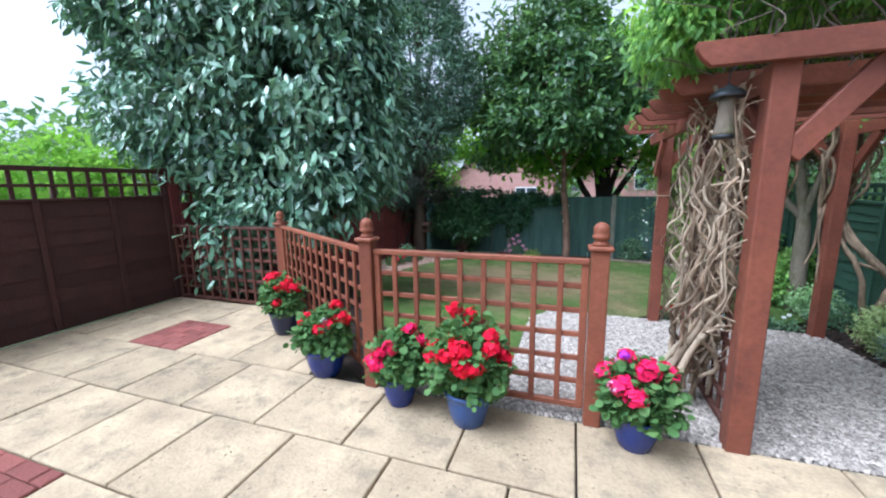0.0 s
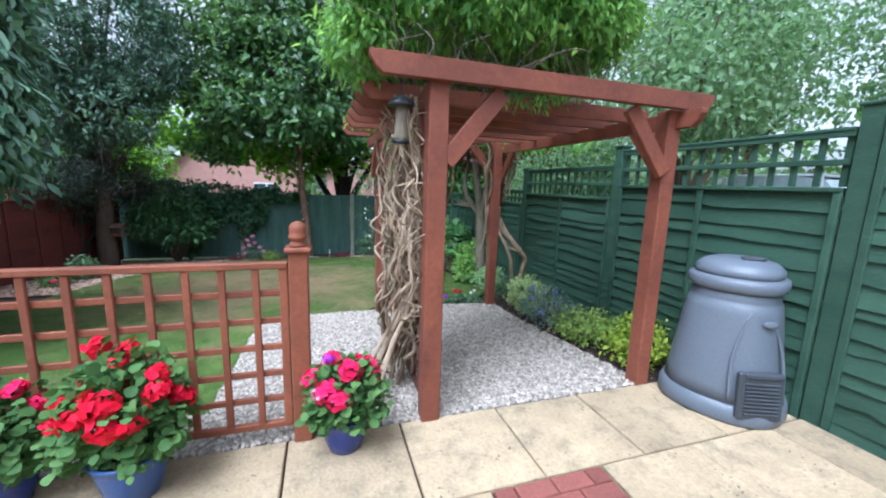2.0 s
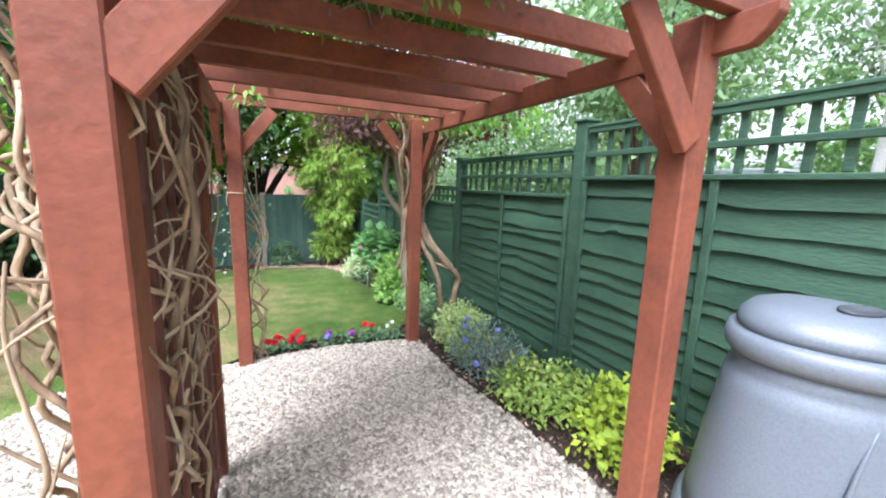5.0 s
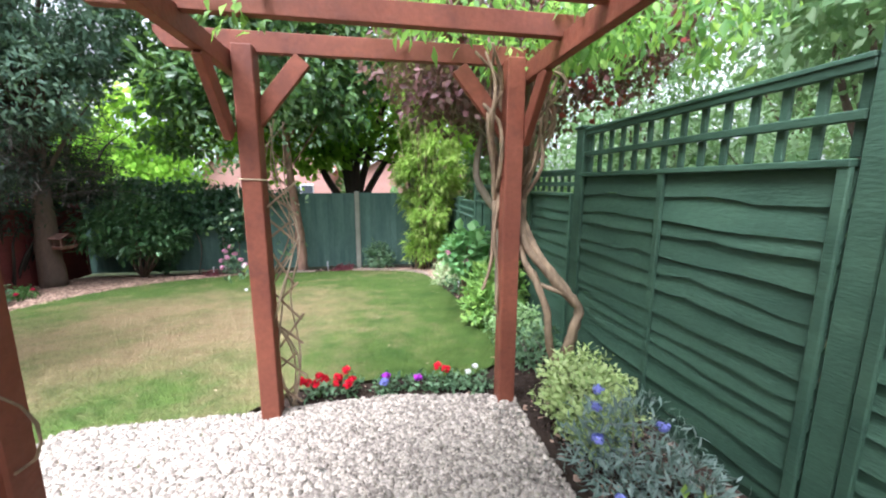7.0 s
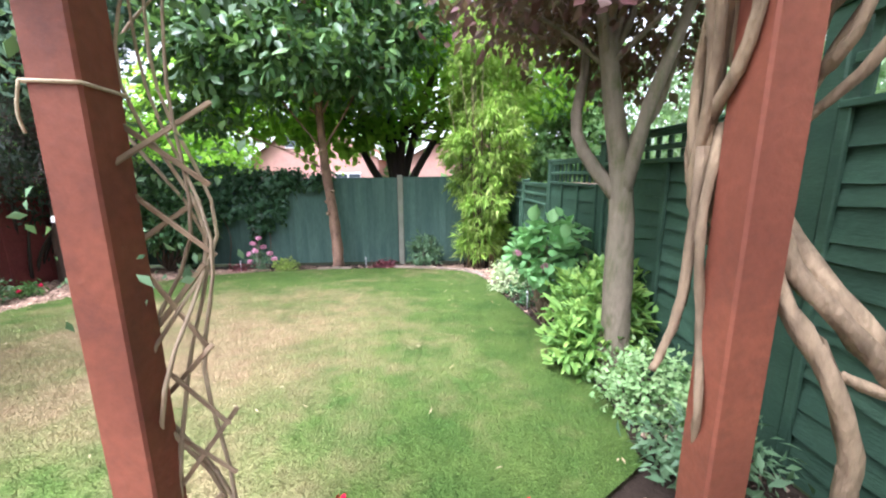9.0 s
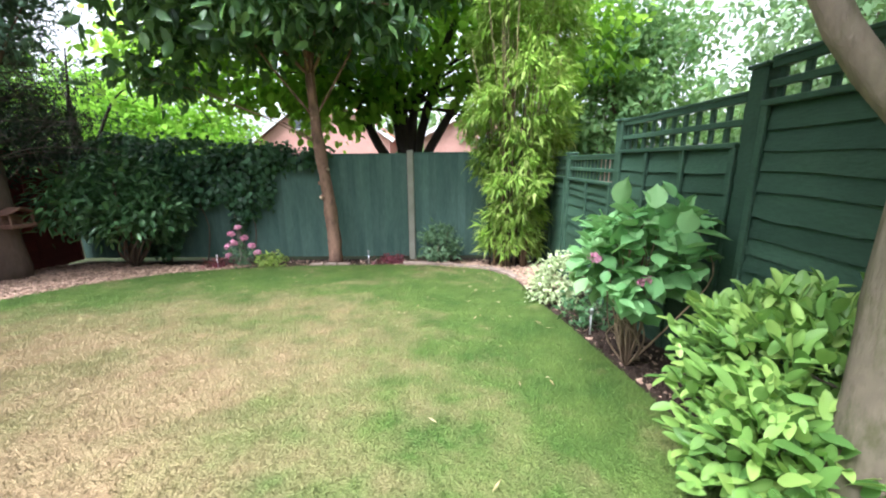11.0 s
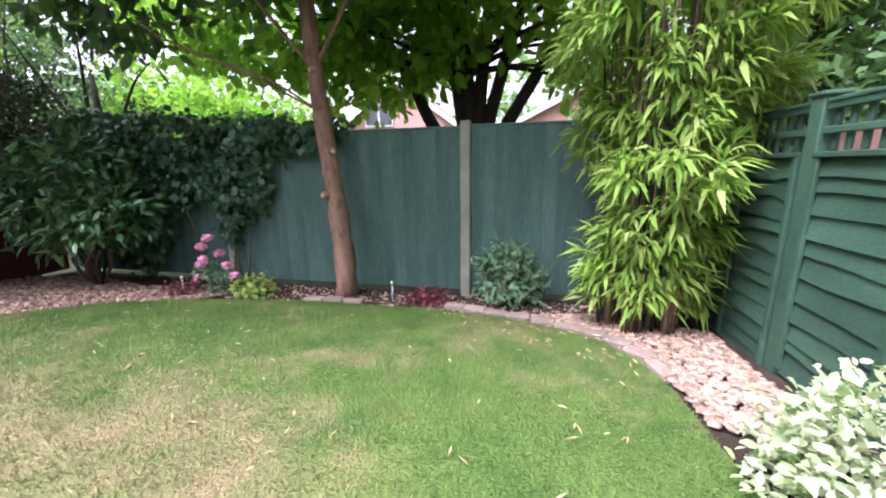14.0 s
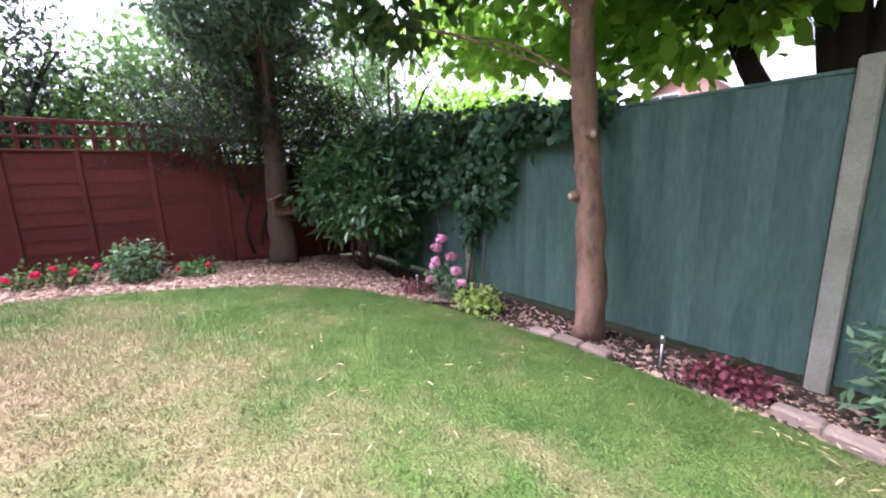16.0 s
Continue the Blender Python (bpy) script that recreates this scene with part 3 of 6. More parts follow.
def lay_slabs():
    """Slabs in running bond, with squares of red pavers in place of a few."""
    rng = np.random.default_rng(3)
    pitch, joint = 0.592, 0.011
    for row in range(-11, 4):
        y0 = 1.52 + (row - 1) * 0.583
        y1 = y0 + 0.583
        x_first = 0.07 if row % 2 else -0.22
        if row == -1:
            x_first = -0.49
        if row == 2:
            x_first = -0.19
        for k in range(-9, 7):
            xa, xb = x_first + (k - 1) * pitch, x_first + k * pitch
            right = 3.05 if row < 2 else -1.34 - (y0 + 0.29 - 2.1) * 1.48
            xa, xb = max(xa, -4.62), min(xb, right)
            if xb - xa < 0.09:
                continue
            cx, cy = (xa + xb) / 2, (y0 + y1) / 2
            inset = any(abs(cx - ix) < 0.25 and abs(cy - iy) < 0.25 for ix, iy in ((-3.42, 2.43), (-2.56, 0.65), (1.27, 1.23)))
            if inset:
                for r in range(6):
                    off = 0.5 * (r % 2)
                    for c in range(4):
                        pa, pb = xa + 0.01 + (c - off) * 0.191, xa + 0.01 + (c + 1 - off) * 0.191
                        pa, pb = max(pa, xa + 0.006), min(pb, xb - 0.006)
                        if pb - pa < 0.03:
                            continue
                        part("paver", slab_mesh(pb - pa - 0.007, 0.09, M["paver"]), patio, m=pose((pa + pb) / 2, y0 + 0.054 + r * 0.0955, 0.001 + rng.normal() * 0.001))
            else:
                part("slab", slab_mesh(xb - xa - joint, y1 - y0 - joint, M["slab"]), patio, m=pose(cx, cy, rng.normal() * 0.0012, rng.normal() * 0.1, rng.normal() * 0.1, 0))


# ---- fences ----
def waney_board(length, height, seed, material, lap=0.026):
    """A lapped board with a wandering lower edge, along y, its top at 0."""
    key = ("waney", round(length, 2), seed, material.name)
    if key not in STORE:
        rng = np.random.default_rng(seed)
        n = 40
        y = np.linspace(-length / 2, length / 2, n)
        wave = 0.008 * np.sin(y * rng.uniform(1.5, 4) + rng.uniform(0, 6)) + 0.004 * np.sin(y * rng.uniform(7, 12) + rng.uniform(0, 6)) + 0.0012 * rng.normal(size=n)
        for k in range(rng.integers(0, 3)):
            at, wide = rng.uniform(-0.75, 0.75), rng.uniform(0.03, 0.12)
            wave += rng.choice([-0.5, 1.0]) * rng.uniform(0.012, 0.032) * np.exp(-((y - at) / wide) ** 2)
            wave += rng.uniform(-0.012, 0.014) / (1 + np.exp(-(y - at) / 0.02))
        low = -height + wave
        warp = 0.003 * np.sin(y * rng.uniform(2, 6) + rng.uniform(0, 6))
        rows = [(-0.004, np.zeros(n)), (-0.012, low * 0.35), (-lap + 0.001, low + 0.012), (-lap - 0.001, low + 0.002), (-lap + 0.004, low), (-lap + 0.013, low + 0.001), (0.006, np.zeros(n))]
        v = np.concatenate([np.stack([x + warp, y, z], 1) for x, z in rows])
        c = len(rows)
        f = [(s * n + k, (s + 1) % c * n + k, (s + 1) % c * n + k + 1, s * n + k + 1) for k in range(n - 1) for s in range(c)]
        f += [tuple(s * n for s in range(c))[::-1], tuple(s * n + n - 1 for s in range(c))]
        STORE[key] = mesh("board", v, f, material)
    return STORE[key]


FX = 3.12


def trellis_top(y0, y1, z0, z1, owner, material=None, step=0.15, rows=2, x=FX):
    m = material or M["green"]
    span, mid = y1 - y0, (y0 + y1) / 2
    for k in range(rows):
        part("rail", board(0.03, span, 0.035, m), owner, m=pose(x - 0.005, mid, z0 + (z1 - z0) * (k + 1) / rows - 0.018))
    part("cap", board(0.055, span, 0.02, m), owner, m=pose(x, mid, z1 + 0.008))
    count = max(2, round(span / step))
    for k in range(count + 1):
        part("slat", board(0.02, 0.036, z1 - z0, m), owner, m=pose(x + 0.018, y0 + 0.03 + (span - 0.06) * k / count, (z0 + z1) / 2))


def waney_panel(y0, y1, zb, zt, seed, x=FX, boards=None, battens=1, label="green-painted waney lap fence panel with wavy board edges"):
    pan = thing("fence", (0, 0, 0), label, "fence", "green fence bays")
    span, mid = y1 - y0, (y0 + y1) / 2
    n = boards or max(4, round((zt - zb) / 0.104))
    rng = np.random.default_rng(seed + 7)
    cuts = np.cumsum(np.r_[0, rng.uniform(0.72, 1.28, n)])
    cuts *= (zt - zb) / cuts[-1]
    for k in range(n):
        tall = cuts[k + 1] - cuts[k]
        part("board", waney_board(span, tall + 0.024, seed + k, M["green"]), pan, m=pose(x, mid, zt - cuts[k], 0, 0, rng.normal() * 0.12))
    for k in range(battens):
        part("batten", board(0.022, 0.042, zt - zb, M["green"]), pan, m=pose(x - 0.032, y0 + span * (k + 1) / (battens + 1), (zt + zb) / 2))
    for yy in (y0 + 0.02, y1 - 0.02):
        part("batten", board(0.022, 0.04, zt - zb, M["green"]), pan, m=pose(x - 0.032, yy, (zt + zb) / 2))
    part("cap", board(0.075, span, 0.028, M["green"]), pan, m=pose(x - 0.012, mid, zt + 0.012))
    return pan


def fence_post(owner, x, y, z0, z1, material=None, s=0.1):
    m = owner.matrix_basis.inverted() @ pose(x, y, (z0 + z1) / 2)
    p = part("post", board(s, s, z1 - z0, material or M["green"], 0.006), owner, m=m)
    part("post_cap", board(s + 0.03, s + 0.03, 0.022, material or M["green"], 0.008), p, m=pose(0, 0, (z1 - z0) / 2 + 0.011))


BAYS = [(-2.14, -0.41, 1.78, None, 400, 1.84), (-0.29, 1.44, 1.78, None, 420, 1.84), (1.56, 3.27, 1.375, 1.72, 1, 1.765), (3.39, 5.09, 1.245, 1.58, 30, 1.60),
        (5.21, 6.91, 1.09, 1.29, 60, 1.27), (7.03, 8.36, 0.905, 1.16, 90, 1.17), (8.48, 9.69, 0.62, 0.885, 120, 0.92), (9.81, 10.92, 0.62, 0.885, 150, 0.92)]
for y0, y1, zs, zt, seed, zp in BAYS:
    kind_of = "green-painted waney lap fence, " + ("solid to the top beside the patio" if zt is None else "with a square trellis strip on top")
    pan = waney_panel(y0, y1, level((y0 + y1) / 2) - 0.02, zs, seed, battens=2 if seed == 90 else 1, label=kind_of)
    if zt:
        trellis_top(y0, y1, zs + 0.03, zt, pan, rows=2, step=0.13 if seed < 100 else 0.105)
    fence_post(pan, FX + 0.02, y1 + 0.06, level(y1 + 0.06) - 0.06, zp)


def back_fence():
    y = 11.06
    for x0, x1, zt in ((-4.36, -1.8, 0.95), (-1.69, 0.99, 0.955), (1.11, 3.08, 0.965)):
        pan = thing("fence", (0, 0, 0), "blue-green painted fence of upright featheredge boards", "fence", "back fence bays")
        n = round((x1 - x0) / 0.118)
        w = (x1 - x0) / n
        zb = level(11) + 0.02
        key = ("feather", round(w, 3), round(zt - zb, 2))
        if key not in STORE:
            h = zt - zb
            v = [(-w / 2 - 0.008, -0.022, 0), (w / 2, -0.004, 0), (w / 2, 0.006, 0), (-w / 2 - 0.008, 0.002, 0)]
            v += [(a, b, h) for a, b, _ in v]
            STORE[key] = mesh("board", v, [(3, 2, 1, 0), (4, 5, 6, 7), (0, 1, 5, 4), (1, 2, 6, 5), (2, 3, 7, 6), (3, 0, 4, 7)], M["green_back"])
        for k in range(n):
            part("board", STORE[key], pan, m=pose(x0 + (k + 0.5) * w, y - 0.004 + 0.002 * (k % 3), zb))
        part("cap", board(x1 - x0, 0.05, 0.022, M["green_back"]), pan, m=pose((x0 + x1) / 2, y, zt + 0.011))
        for zz in (0.3, 1.35):
            part("rail", board(x1 - x0, 0.04, 0.07, M["green_back"]), pan, m=pose((x0 + x1) / 2, y + 0.03, zb + zz))
    for x, zt in ((1.05, 1.02), (-1.745, 0.98)):
        p = thing("concrete_post", (x, y - 0.02, level(11) - 0.05), "grey-buff concrete fence post at the back fence", "fence post", "concrete posts")
        part("post", board(0.1, 0.11, zt - level(11) + 0.05, M["concrete"], 0.012), p, m=pose(0, 0, (zt - level(11) + 0.05) / 2))


back_fence()


def lapped_panel(a, b, zb0, zb1, zt0, zt1, material, label, trellis, seed):
    """A lapped panel between two plan points, facing to the right of a to b, with a trellis strip on top."""
    ax, ay = a
    bx, by = b
    span = math.hypot(bx - ax, by - ay)
    turn = math.degrees(math.atan2(by - ay, bx - ax)) - 90
    pan = thing("fence", ((ax + bx) / 2, (ay + by) / 2, 0), label, "fence", "brown and red fence bays", turn=turn)
    zb, zt = (zb0 + zb1) / 2, (zt0 + zt1) / 2
    n = 9
    h = (zt - zb) / n
    key = ("lap", round(span, 2), round(h, 3), material.name)
    if key not in STORE:
        v = [(0.004, -span / 2, 0), (0.016, -span / 2, -h * 1.15), (0.004, -span / 2, -h * 1.15), (-0.004, -span / 2, 0)]
        v += [(x, -y, z) for x, y, z in v]
        STORE[key] = mesh("board", v, [(0, 1, 2, 3), (7, 6, 5, 4), (0, 4, 5, 1), (1, 5, 6, 2), (2, 6, 7, 3), (3, 7, 4, 0)], material)
    for k in range(n):
        part("board", STORE[key], pan, m=pose(0, 0, zt - k * h))
    for yy in (-span / 2 + 0.03, -span * 0.17, span * 0.17, span / 2 - 0.03):
        part("batten", board(0.02, 0.05, zt - zb, material), pan, m=pose(0.026, yy, (zt + zb) / 2))
    part("cap", board(0.06, span, 0.025, material), pan, m=pose(0.005, 0, zt + 0.012))
    if trellis:
        zr = zt + trellis
        for zz in (zt + trellis * 0.5, zr):
            part("rail", board(0.03, span, 0.03, material), pan, m=pose(0.012, 0, zz))
        c = round(span / 0.15)
        for k in range(c + 1):
            part("slat", board(0.02, 0.035, trellis, material), pan, m=pose(-0.012, -span / 2 + 0.03 + (span - 0.06) * k / c, zt + trellis / 2))
        part("cap", board(0.05, span, 0.018, material), pan, m=pose(0, 0, zr + 0.024))
    return pan


for k in range(4):
    y1 = 3.28 - k * 1.83
    bay = lapped_panel((-4.68, y1 - 1.8), (-4.68, y1), 0.02, 0.02, 1.25, 1.25, M["brown_fence"], "dark brown lapped fence panel with trellis on top", 0.29, 500 + k)
    fence_post(bay, -4.70, y1 + 0.015, -0.05, 1.57, M["brown_fence"], 0.08)



def red_fence():
    a, b = np.array([-4.66, 3.35]), np.array([-4.33, 11.0])
    for k in range(4):
        p, q = a + (b - a) * (k / 4 + 0.006), a + (b - a) * ((k + 1) / 4 - 0.006)
        my = (p[1] + q[1]) / 2
        zt = 1.16 - 0.077 * (my - 4.0) + 0.02
        bay = lapped_panel(tuple(p), tuple(q), level(my) - 0.03, level(my) - 0.03, zt, zt, M["red_fence"], "red-brown painted fence panel along the garden", 0.30, 600 + k)
        fence_post(bay, p[0] - 0.024, p[1] - 0.046, level(p[1]) - 0.08, zt + 0.32, M["red_fence"], 0.11)


red_fence()


# ---- patio trellis ----
def trellis_panel(a, b, z0, z1, material, cols, rows, label, slat=0.032, name="trellis"):
    ax, ay = a
    bx, by = b
    span = math.hypot(bx - ax, by - ay)
    pan = thing(name, (ax, ay, 0), label, "trellis", "patio trellises", turn=math.degrees(math.atan2(by - ay, bx - ax)))
    part("top_rail", board(span, 0.05, 0.03, material), pan, m=pose(span / 2, 0, z1))
    part("bottom_rail", board(span, 0.03, 0.035, material), pan, m=pose(span / 2, 0, z0))
    for xx in (0.02, span - 0.02):
        part("stile", board(0.04, 0.035, z1 - z0, material), pan, m=pose(xx, 0, (z0 + z1) / 2))
    for k in range(1, cols):
        part("slat", board(slat, 0.018, z1 - z0 - 0.03, material), pan, m=pose(span * k / cols, -0.009, (z0 + z1) / 2))
    for k in range(1, rows):
        part("crossbar", board(span - 0.06, 0.018, slat, material), pan, m=pose(span / 2, 0.009, z0 + (z1 - z0) * k / rows))
    return pan


def newel(owner, x, y, top):
    p = part("post", board(0.09, 0.09, top - 0.13, M["trellis"], 0.006), owner, "square post with a turned finial", m=owner.matrix_basis.inverted() @ pose(x, y, (top - 0.13) / 2))
    h = (top - 0.13) / 2
    part("cap", board(0.125, 0.125, 0.025, M["trellis"], 0.01), p, m=pose(0, 0, h + 0.012))
    part("finial", lathe([(0.0, 0), (0.04, 0.0), (0.043, 0.012), (0.03, 0.024), (0.03, 0.03), (0.042, 0.04), (0.045, 0.052), (0.038, 0.06), (0.04, 0.075), (0.04, 0.095), (0.03, 0.112), (0.014, 0.122), (0.0, 0.124)], M["trellis"], 20, "finial"), p, m=pose(0, 0, h + 0.024))


A, B, C = (-1.245, 2.115), (0.15, 2.115), (-2.98, 3.27)
front = trellis_panel((A[0] + 0.05, A[1]), (B[0] - 0.05, B[1]), 0.10, 0.935, M["trellis"], 9, 6, "brown-stained square trellis between two finial posts")
newel(front, *A, 1.13)
newel(front, *B, 1.13)
ux, uy = (A[0] - C[0]) / 2.084, (A[1] - C[1]) / 2.084
aslant = trellis_panel((C[0] + 0.05 * ux, C[1] + 0.05 * uy), (A[0] - 0.05 * ux, A[1] - 0.05 * uy), 0.10, 0.93, M["trellis"], 13, 6, "brown-stained trellis set aslant on the patio edge")
newel(aslant, *C, 1.08)
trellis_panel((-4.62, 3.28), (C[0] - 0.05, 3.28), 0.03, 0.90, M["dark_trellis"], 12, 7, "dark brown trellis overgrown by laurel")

# ---- pergola ----
PX0, PX1, PY0, PY1 = 0.85, 2.365, 2.12, 4.58
pergola = thing("pergola", (0, 0, 0), "red-brown stained timber pergola on four square posts", "pergola")


def rafter_mesh(length, h=0.10, t=0.045, cut=0.06):
    """A beam along x with both ends cut aslant underneath."""
    key = ("rafter", round(length, 3), h)
    if key not in STORE:
        a, b = length / 2, t / 2
        prof = [(-a, h), (-a, h * 0.72), (-a + cut * 0.45, h * 0.3), (-a + cut, 0), (a - cut, 0), (a - cut * 0.45, h * 0.3), (a, h * 0.72), (a, h)]
        n = len(prof)
        bm = bmesh.new()
        vs = [bm.verts.new((x, y, z)) for y in (-b, b) for x, z in prof]
        for q in [tuple(range(n))[::-1], tuple(range(n, 2 * n))] + [(k, (k + 1) % n, (k + 1) % n + n, k + n) for k in range(n)]:
            bm.faces.new([vs[i] for i in q])
        bmesh.ops.recalc_face_normals(bm, faces=bm.faces)
        bmesh.ops.bevel(bm, geom=bm.edges[:], offset=0.003, segments=1, affect="EDGES")
        me = bpy.data.meshes.new("rafter")
        bm.to_mesh(me)
        bm.free()
        me.materials.append(M["pergola"])
        STORE[key] = me
    return STORE[key]


def rise(y):
    """The rafters climb very slightly towards the lawn."""
    return 0.010 * (y - PY0)


SIDE_Z = 1.745
for x, y in ((PX0 - 0.015, PY0), (PX1 + 0.02, PY0 + 0.02), (PX0 + 0.055, PY1), (PX1 - 0.03, PY1 - 0.04)):
    zb, zt = level(y) - 0.05, 1.85 + rise(y)
    part("post", board(0.105, 0.105, zt - zb, M["pergola"], 0.006), pergola, m=pose(x, y, (zt + zb) / 2))
for x, ya, yb in ((PX0 - 0.035, PY0 - 0.02, PY1 + 0.32), (PX1 + 0.045, PY0 - 0.20, PY1 + 0.32)):
    part("side_beam", rafter_mesh(yb - ya, 0.10, 0.05), pergola, m=pose(x, (ya + yb) / 2, SIDE_Z, 0.3, 0, 0) @ pose(0, 0, 0, 0, 0, 90))
for k, y in enumerate((2.42, 2.75, 3.08, 3.4, 3.73, 4.08)):
    part("rafter", rafter_mesh(2.0, 0.092), pergola, m=pose(1.475, y, 1.806 + rise(y) + 0.003 * (k % 2), 0, 0.2 * (k % 3 - 1), 0))
for y, z in ((PY0 - 0.075, 1.843), (PY1 + 0.03, 1.853)):
    part("beam", rafter_mesh(2.12, 0.102), pergola, m=pose(1.545, y, z))


def brace(p, q, wide=0.095):
    """A knee brace from a post to a beam."""
    d = Vector(q) - Vector(p)
    rot = d.to_track_quat("Z", "Y").to_matrix().to_4x4()
    part("brace", board(0.041, wide, d.length, M["pergola"], 0.004), pergola, m=Matrix.Translation((Vector(p) + Vector(q)) / 2) @ rot)


for x, s in ((PX0, 1), (PX1, -1)):
    for y, w in ((PY0, 1), (PY1, -1)):
        brace((x + s * 0.03, y - 0.028 * w, 1.46), (x + s * 0.335, y - 0.028 * w, 1.832))
        xs = PX0 - 0.035 if s > 0 else PX1 + 0.045
        brace((xs, y + w * 0.03, 1.43), (xs, y + w * 0.31, 1.76))
# Side lattice uses the darker stain; the shadow on it is put into the colour.
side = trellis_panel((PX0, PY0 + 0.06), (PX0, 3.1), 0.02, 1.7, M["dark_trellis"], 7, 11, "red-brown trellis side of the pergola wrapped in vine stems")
part("end_post", board(0.07, 0.07, 1.80, M["pergola"], 0.005), side, m=side.matrix_basis.inverted() @ pose(PX0, 3.14, 0.85))


# ---- trees and shrubs ----
def shifted(p, base):
    return np.asarray(p, float) - np.asarray(base, float)


def tree(name, base, limbs, lobes, clumps, per, clump_r, leaf, leaf_mat, bark_mat, label, category="tree", seed=1, group="", droop_way=0.4, shell=(0.6, 1.03), fold=0.25, crown_name="crown", spread=0.6, ratio=0.0):
    """A trunk with limbs and a crown of separate leaves in clumps. Limbs and lobes are in garden coordinates."""
    rng = np.random.default_rng(seed)
    t = thing(name, base, label, category, group)
    if limbs:
        part("trunk", tubes("trunk", [(shifted(limbs[0][0], base), *limbs[0][1:])], bark_mat), t)
        for l in limbs[1:]:
            part("branch", tubes("branch", [(shifted(l[0], base), *l[1:])], bark_mat), t)
    p, out = crown([(l[0] - base[0], l[1] - base[1], l[2] - base[2], *l[3:]) for l in lobes], clumps, per, clump_r, rng, shell)
    if ratio:
        along = unit(out * 0.6 + spread * rng.normal(size=p.shape) + np.array([0, 0, -droop_way]))
        face = unit(out + np.array([0, 0, 0.8]) + 0.3 * rng.normal(size=p.shape))
        part(crown_name, leaf_round(crown_name, p, along, face, leaf[0] * (1 + 0.25 * rng.normal(size=len(p)).clip(-1.8, 1.8)), leaf_mat, ratio, 0.6), t)
    else:
        part(crown_name, foliage(crown_name, p, out, leaf[0], leaf[1], leaf_mat, rng, droop_way, spread, fold), t)
    return t


def fan(base, tips, r0, r1, sides=6, bow=0.15, seed=0, knobs=0.04):
    """Limbs that rise from one place to several tips."""
    rng = np.random.default_rng(seed)
    b = np.asarray(base, float)
    out = []
    for q in tips:
        q = np.asarray(q, float)
        m1, m2 = b + (q - b) * 0.35, b + (q - b) * 0.7
        m1[2] += bow * np.linalg.norm(q - b) * 0.5
        m2[2] += bow * np.linalg.norm(q - b) * 0.4
        out.append(([b, m1 + rng.normal(size=3) * 0.06, m2 + rng.normal(size=3) * 0.06, q], r0, r1, sides, knobs))
    return out


def tips_in(lobes, n, rng, k=0.8):
    l = np.array(lobes, float)
    i = rng.integers(0, len(l), n)
    return l[i, :3] + unit(rng.normal(size=(n, 3))) * l[i, 3:] * k


R = np.random.default_rng(11)
LAUREL = [(-3.45, 4.5, 2.7, 1.22, 1.1, 1.5), (-4.3, 4.1, 2.3, 1.0, 0.9, 1.25), (-2.88, 4.5, 2.0, 0.72, 0.8, 1.0), (-3.5, 3.95, 1.4, 1.1, 0.55, 0.8), (-3.5, 4.5, 3.9, 1.2, 1.0, 0.95), (-4.05, 3.55, 0.7, 0.5, 0.3, 0.55), (-2.85, 4.6, 3.0, 0.68, 0.75, 0.9), (-5.0, 3.9, 2.4, 0.9, 0.8, 1.0), (-4.6, 3.9, 3.3, 1.0, 0.8, 0.9), (-5.3, 3.8, 3.7, 0.9, 0.7, 0.8)]
lb = (-3.3, 4.4, level(4.4) - 0.03)
tree("laurel_tree", lb, [([lb, (-3.3, 4.4, 0.8), (-3.4, 4.4, 1.8), (-3.3, 4.45, 3.2)], 0.12, 0.04, 9, 0.05)] + fan((-3.3, 4.4, 0.5), tips_in(LAUREL, 14, R), 0.05, 0.012, seed=2), LAUREL, 2000, 21, 0.11, (0.135, 0.058), M["laurel"], M["bark_dark"],
     "large dark glossy-leaved laurel behind the patio trellis", seed=21, droop_way=0.9, ratio=0.40)

YEW = [(-4.0, 9.6, 4.3, 1.45, 1.3, 1.8), (-4.2, 8.9, 3.7, 0.8, 0.8, 0.6), (-3.9, 9.7, 6.0, 1.1, 1.0, 1.4), (-3.2, 9.5, 3.7, 0.9, 0.8, 1.0), (-3.6, 9.2, 2.6, 0.9, 0.7, 0.7), (-4.3, 9.6, 2.5, 0.8, 0.8, 0.7)]
yb = (-4.05, 9.72, level(9.72) - 0.04)
tree("yew_tree", yb, [([yb, (-4.05, 9.72, 0.1), (-4.02, 9.72, 1.2), (-3.98, 9.72, 3.0), (-3.98, 9.72, 5.5)], 0.19, 0.05, 11, 0.06)]
     + fan((-4.02, 9.7, 0.9), tips_in(YEW, 12, R, 0.9), 0.045, 0.006, bow=0.05, seed=5) + fan((-4.0, 9.72, 1.9), tips_in(YEW, 16, R, 0.95), 0.045, 0.006, bow=0.05, seed=6), YEW, 1550, 27, 0.11, (0.11, 0.038), M["yew"], M["bark"],
     "tall grey-green conifer with a bare fissured trunk", seed=22, droop_way=0.2, shell=(0.78, 1.04))

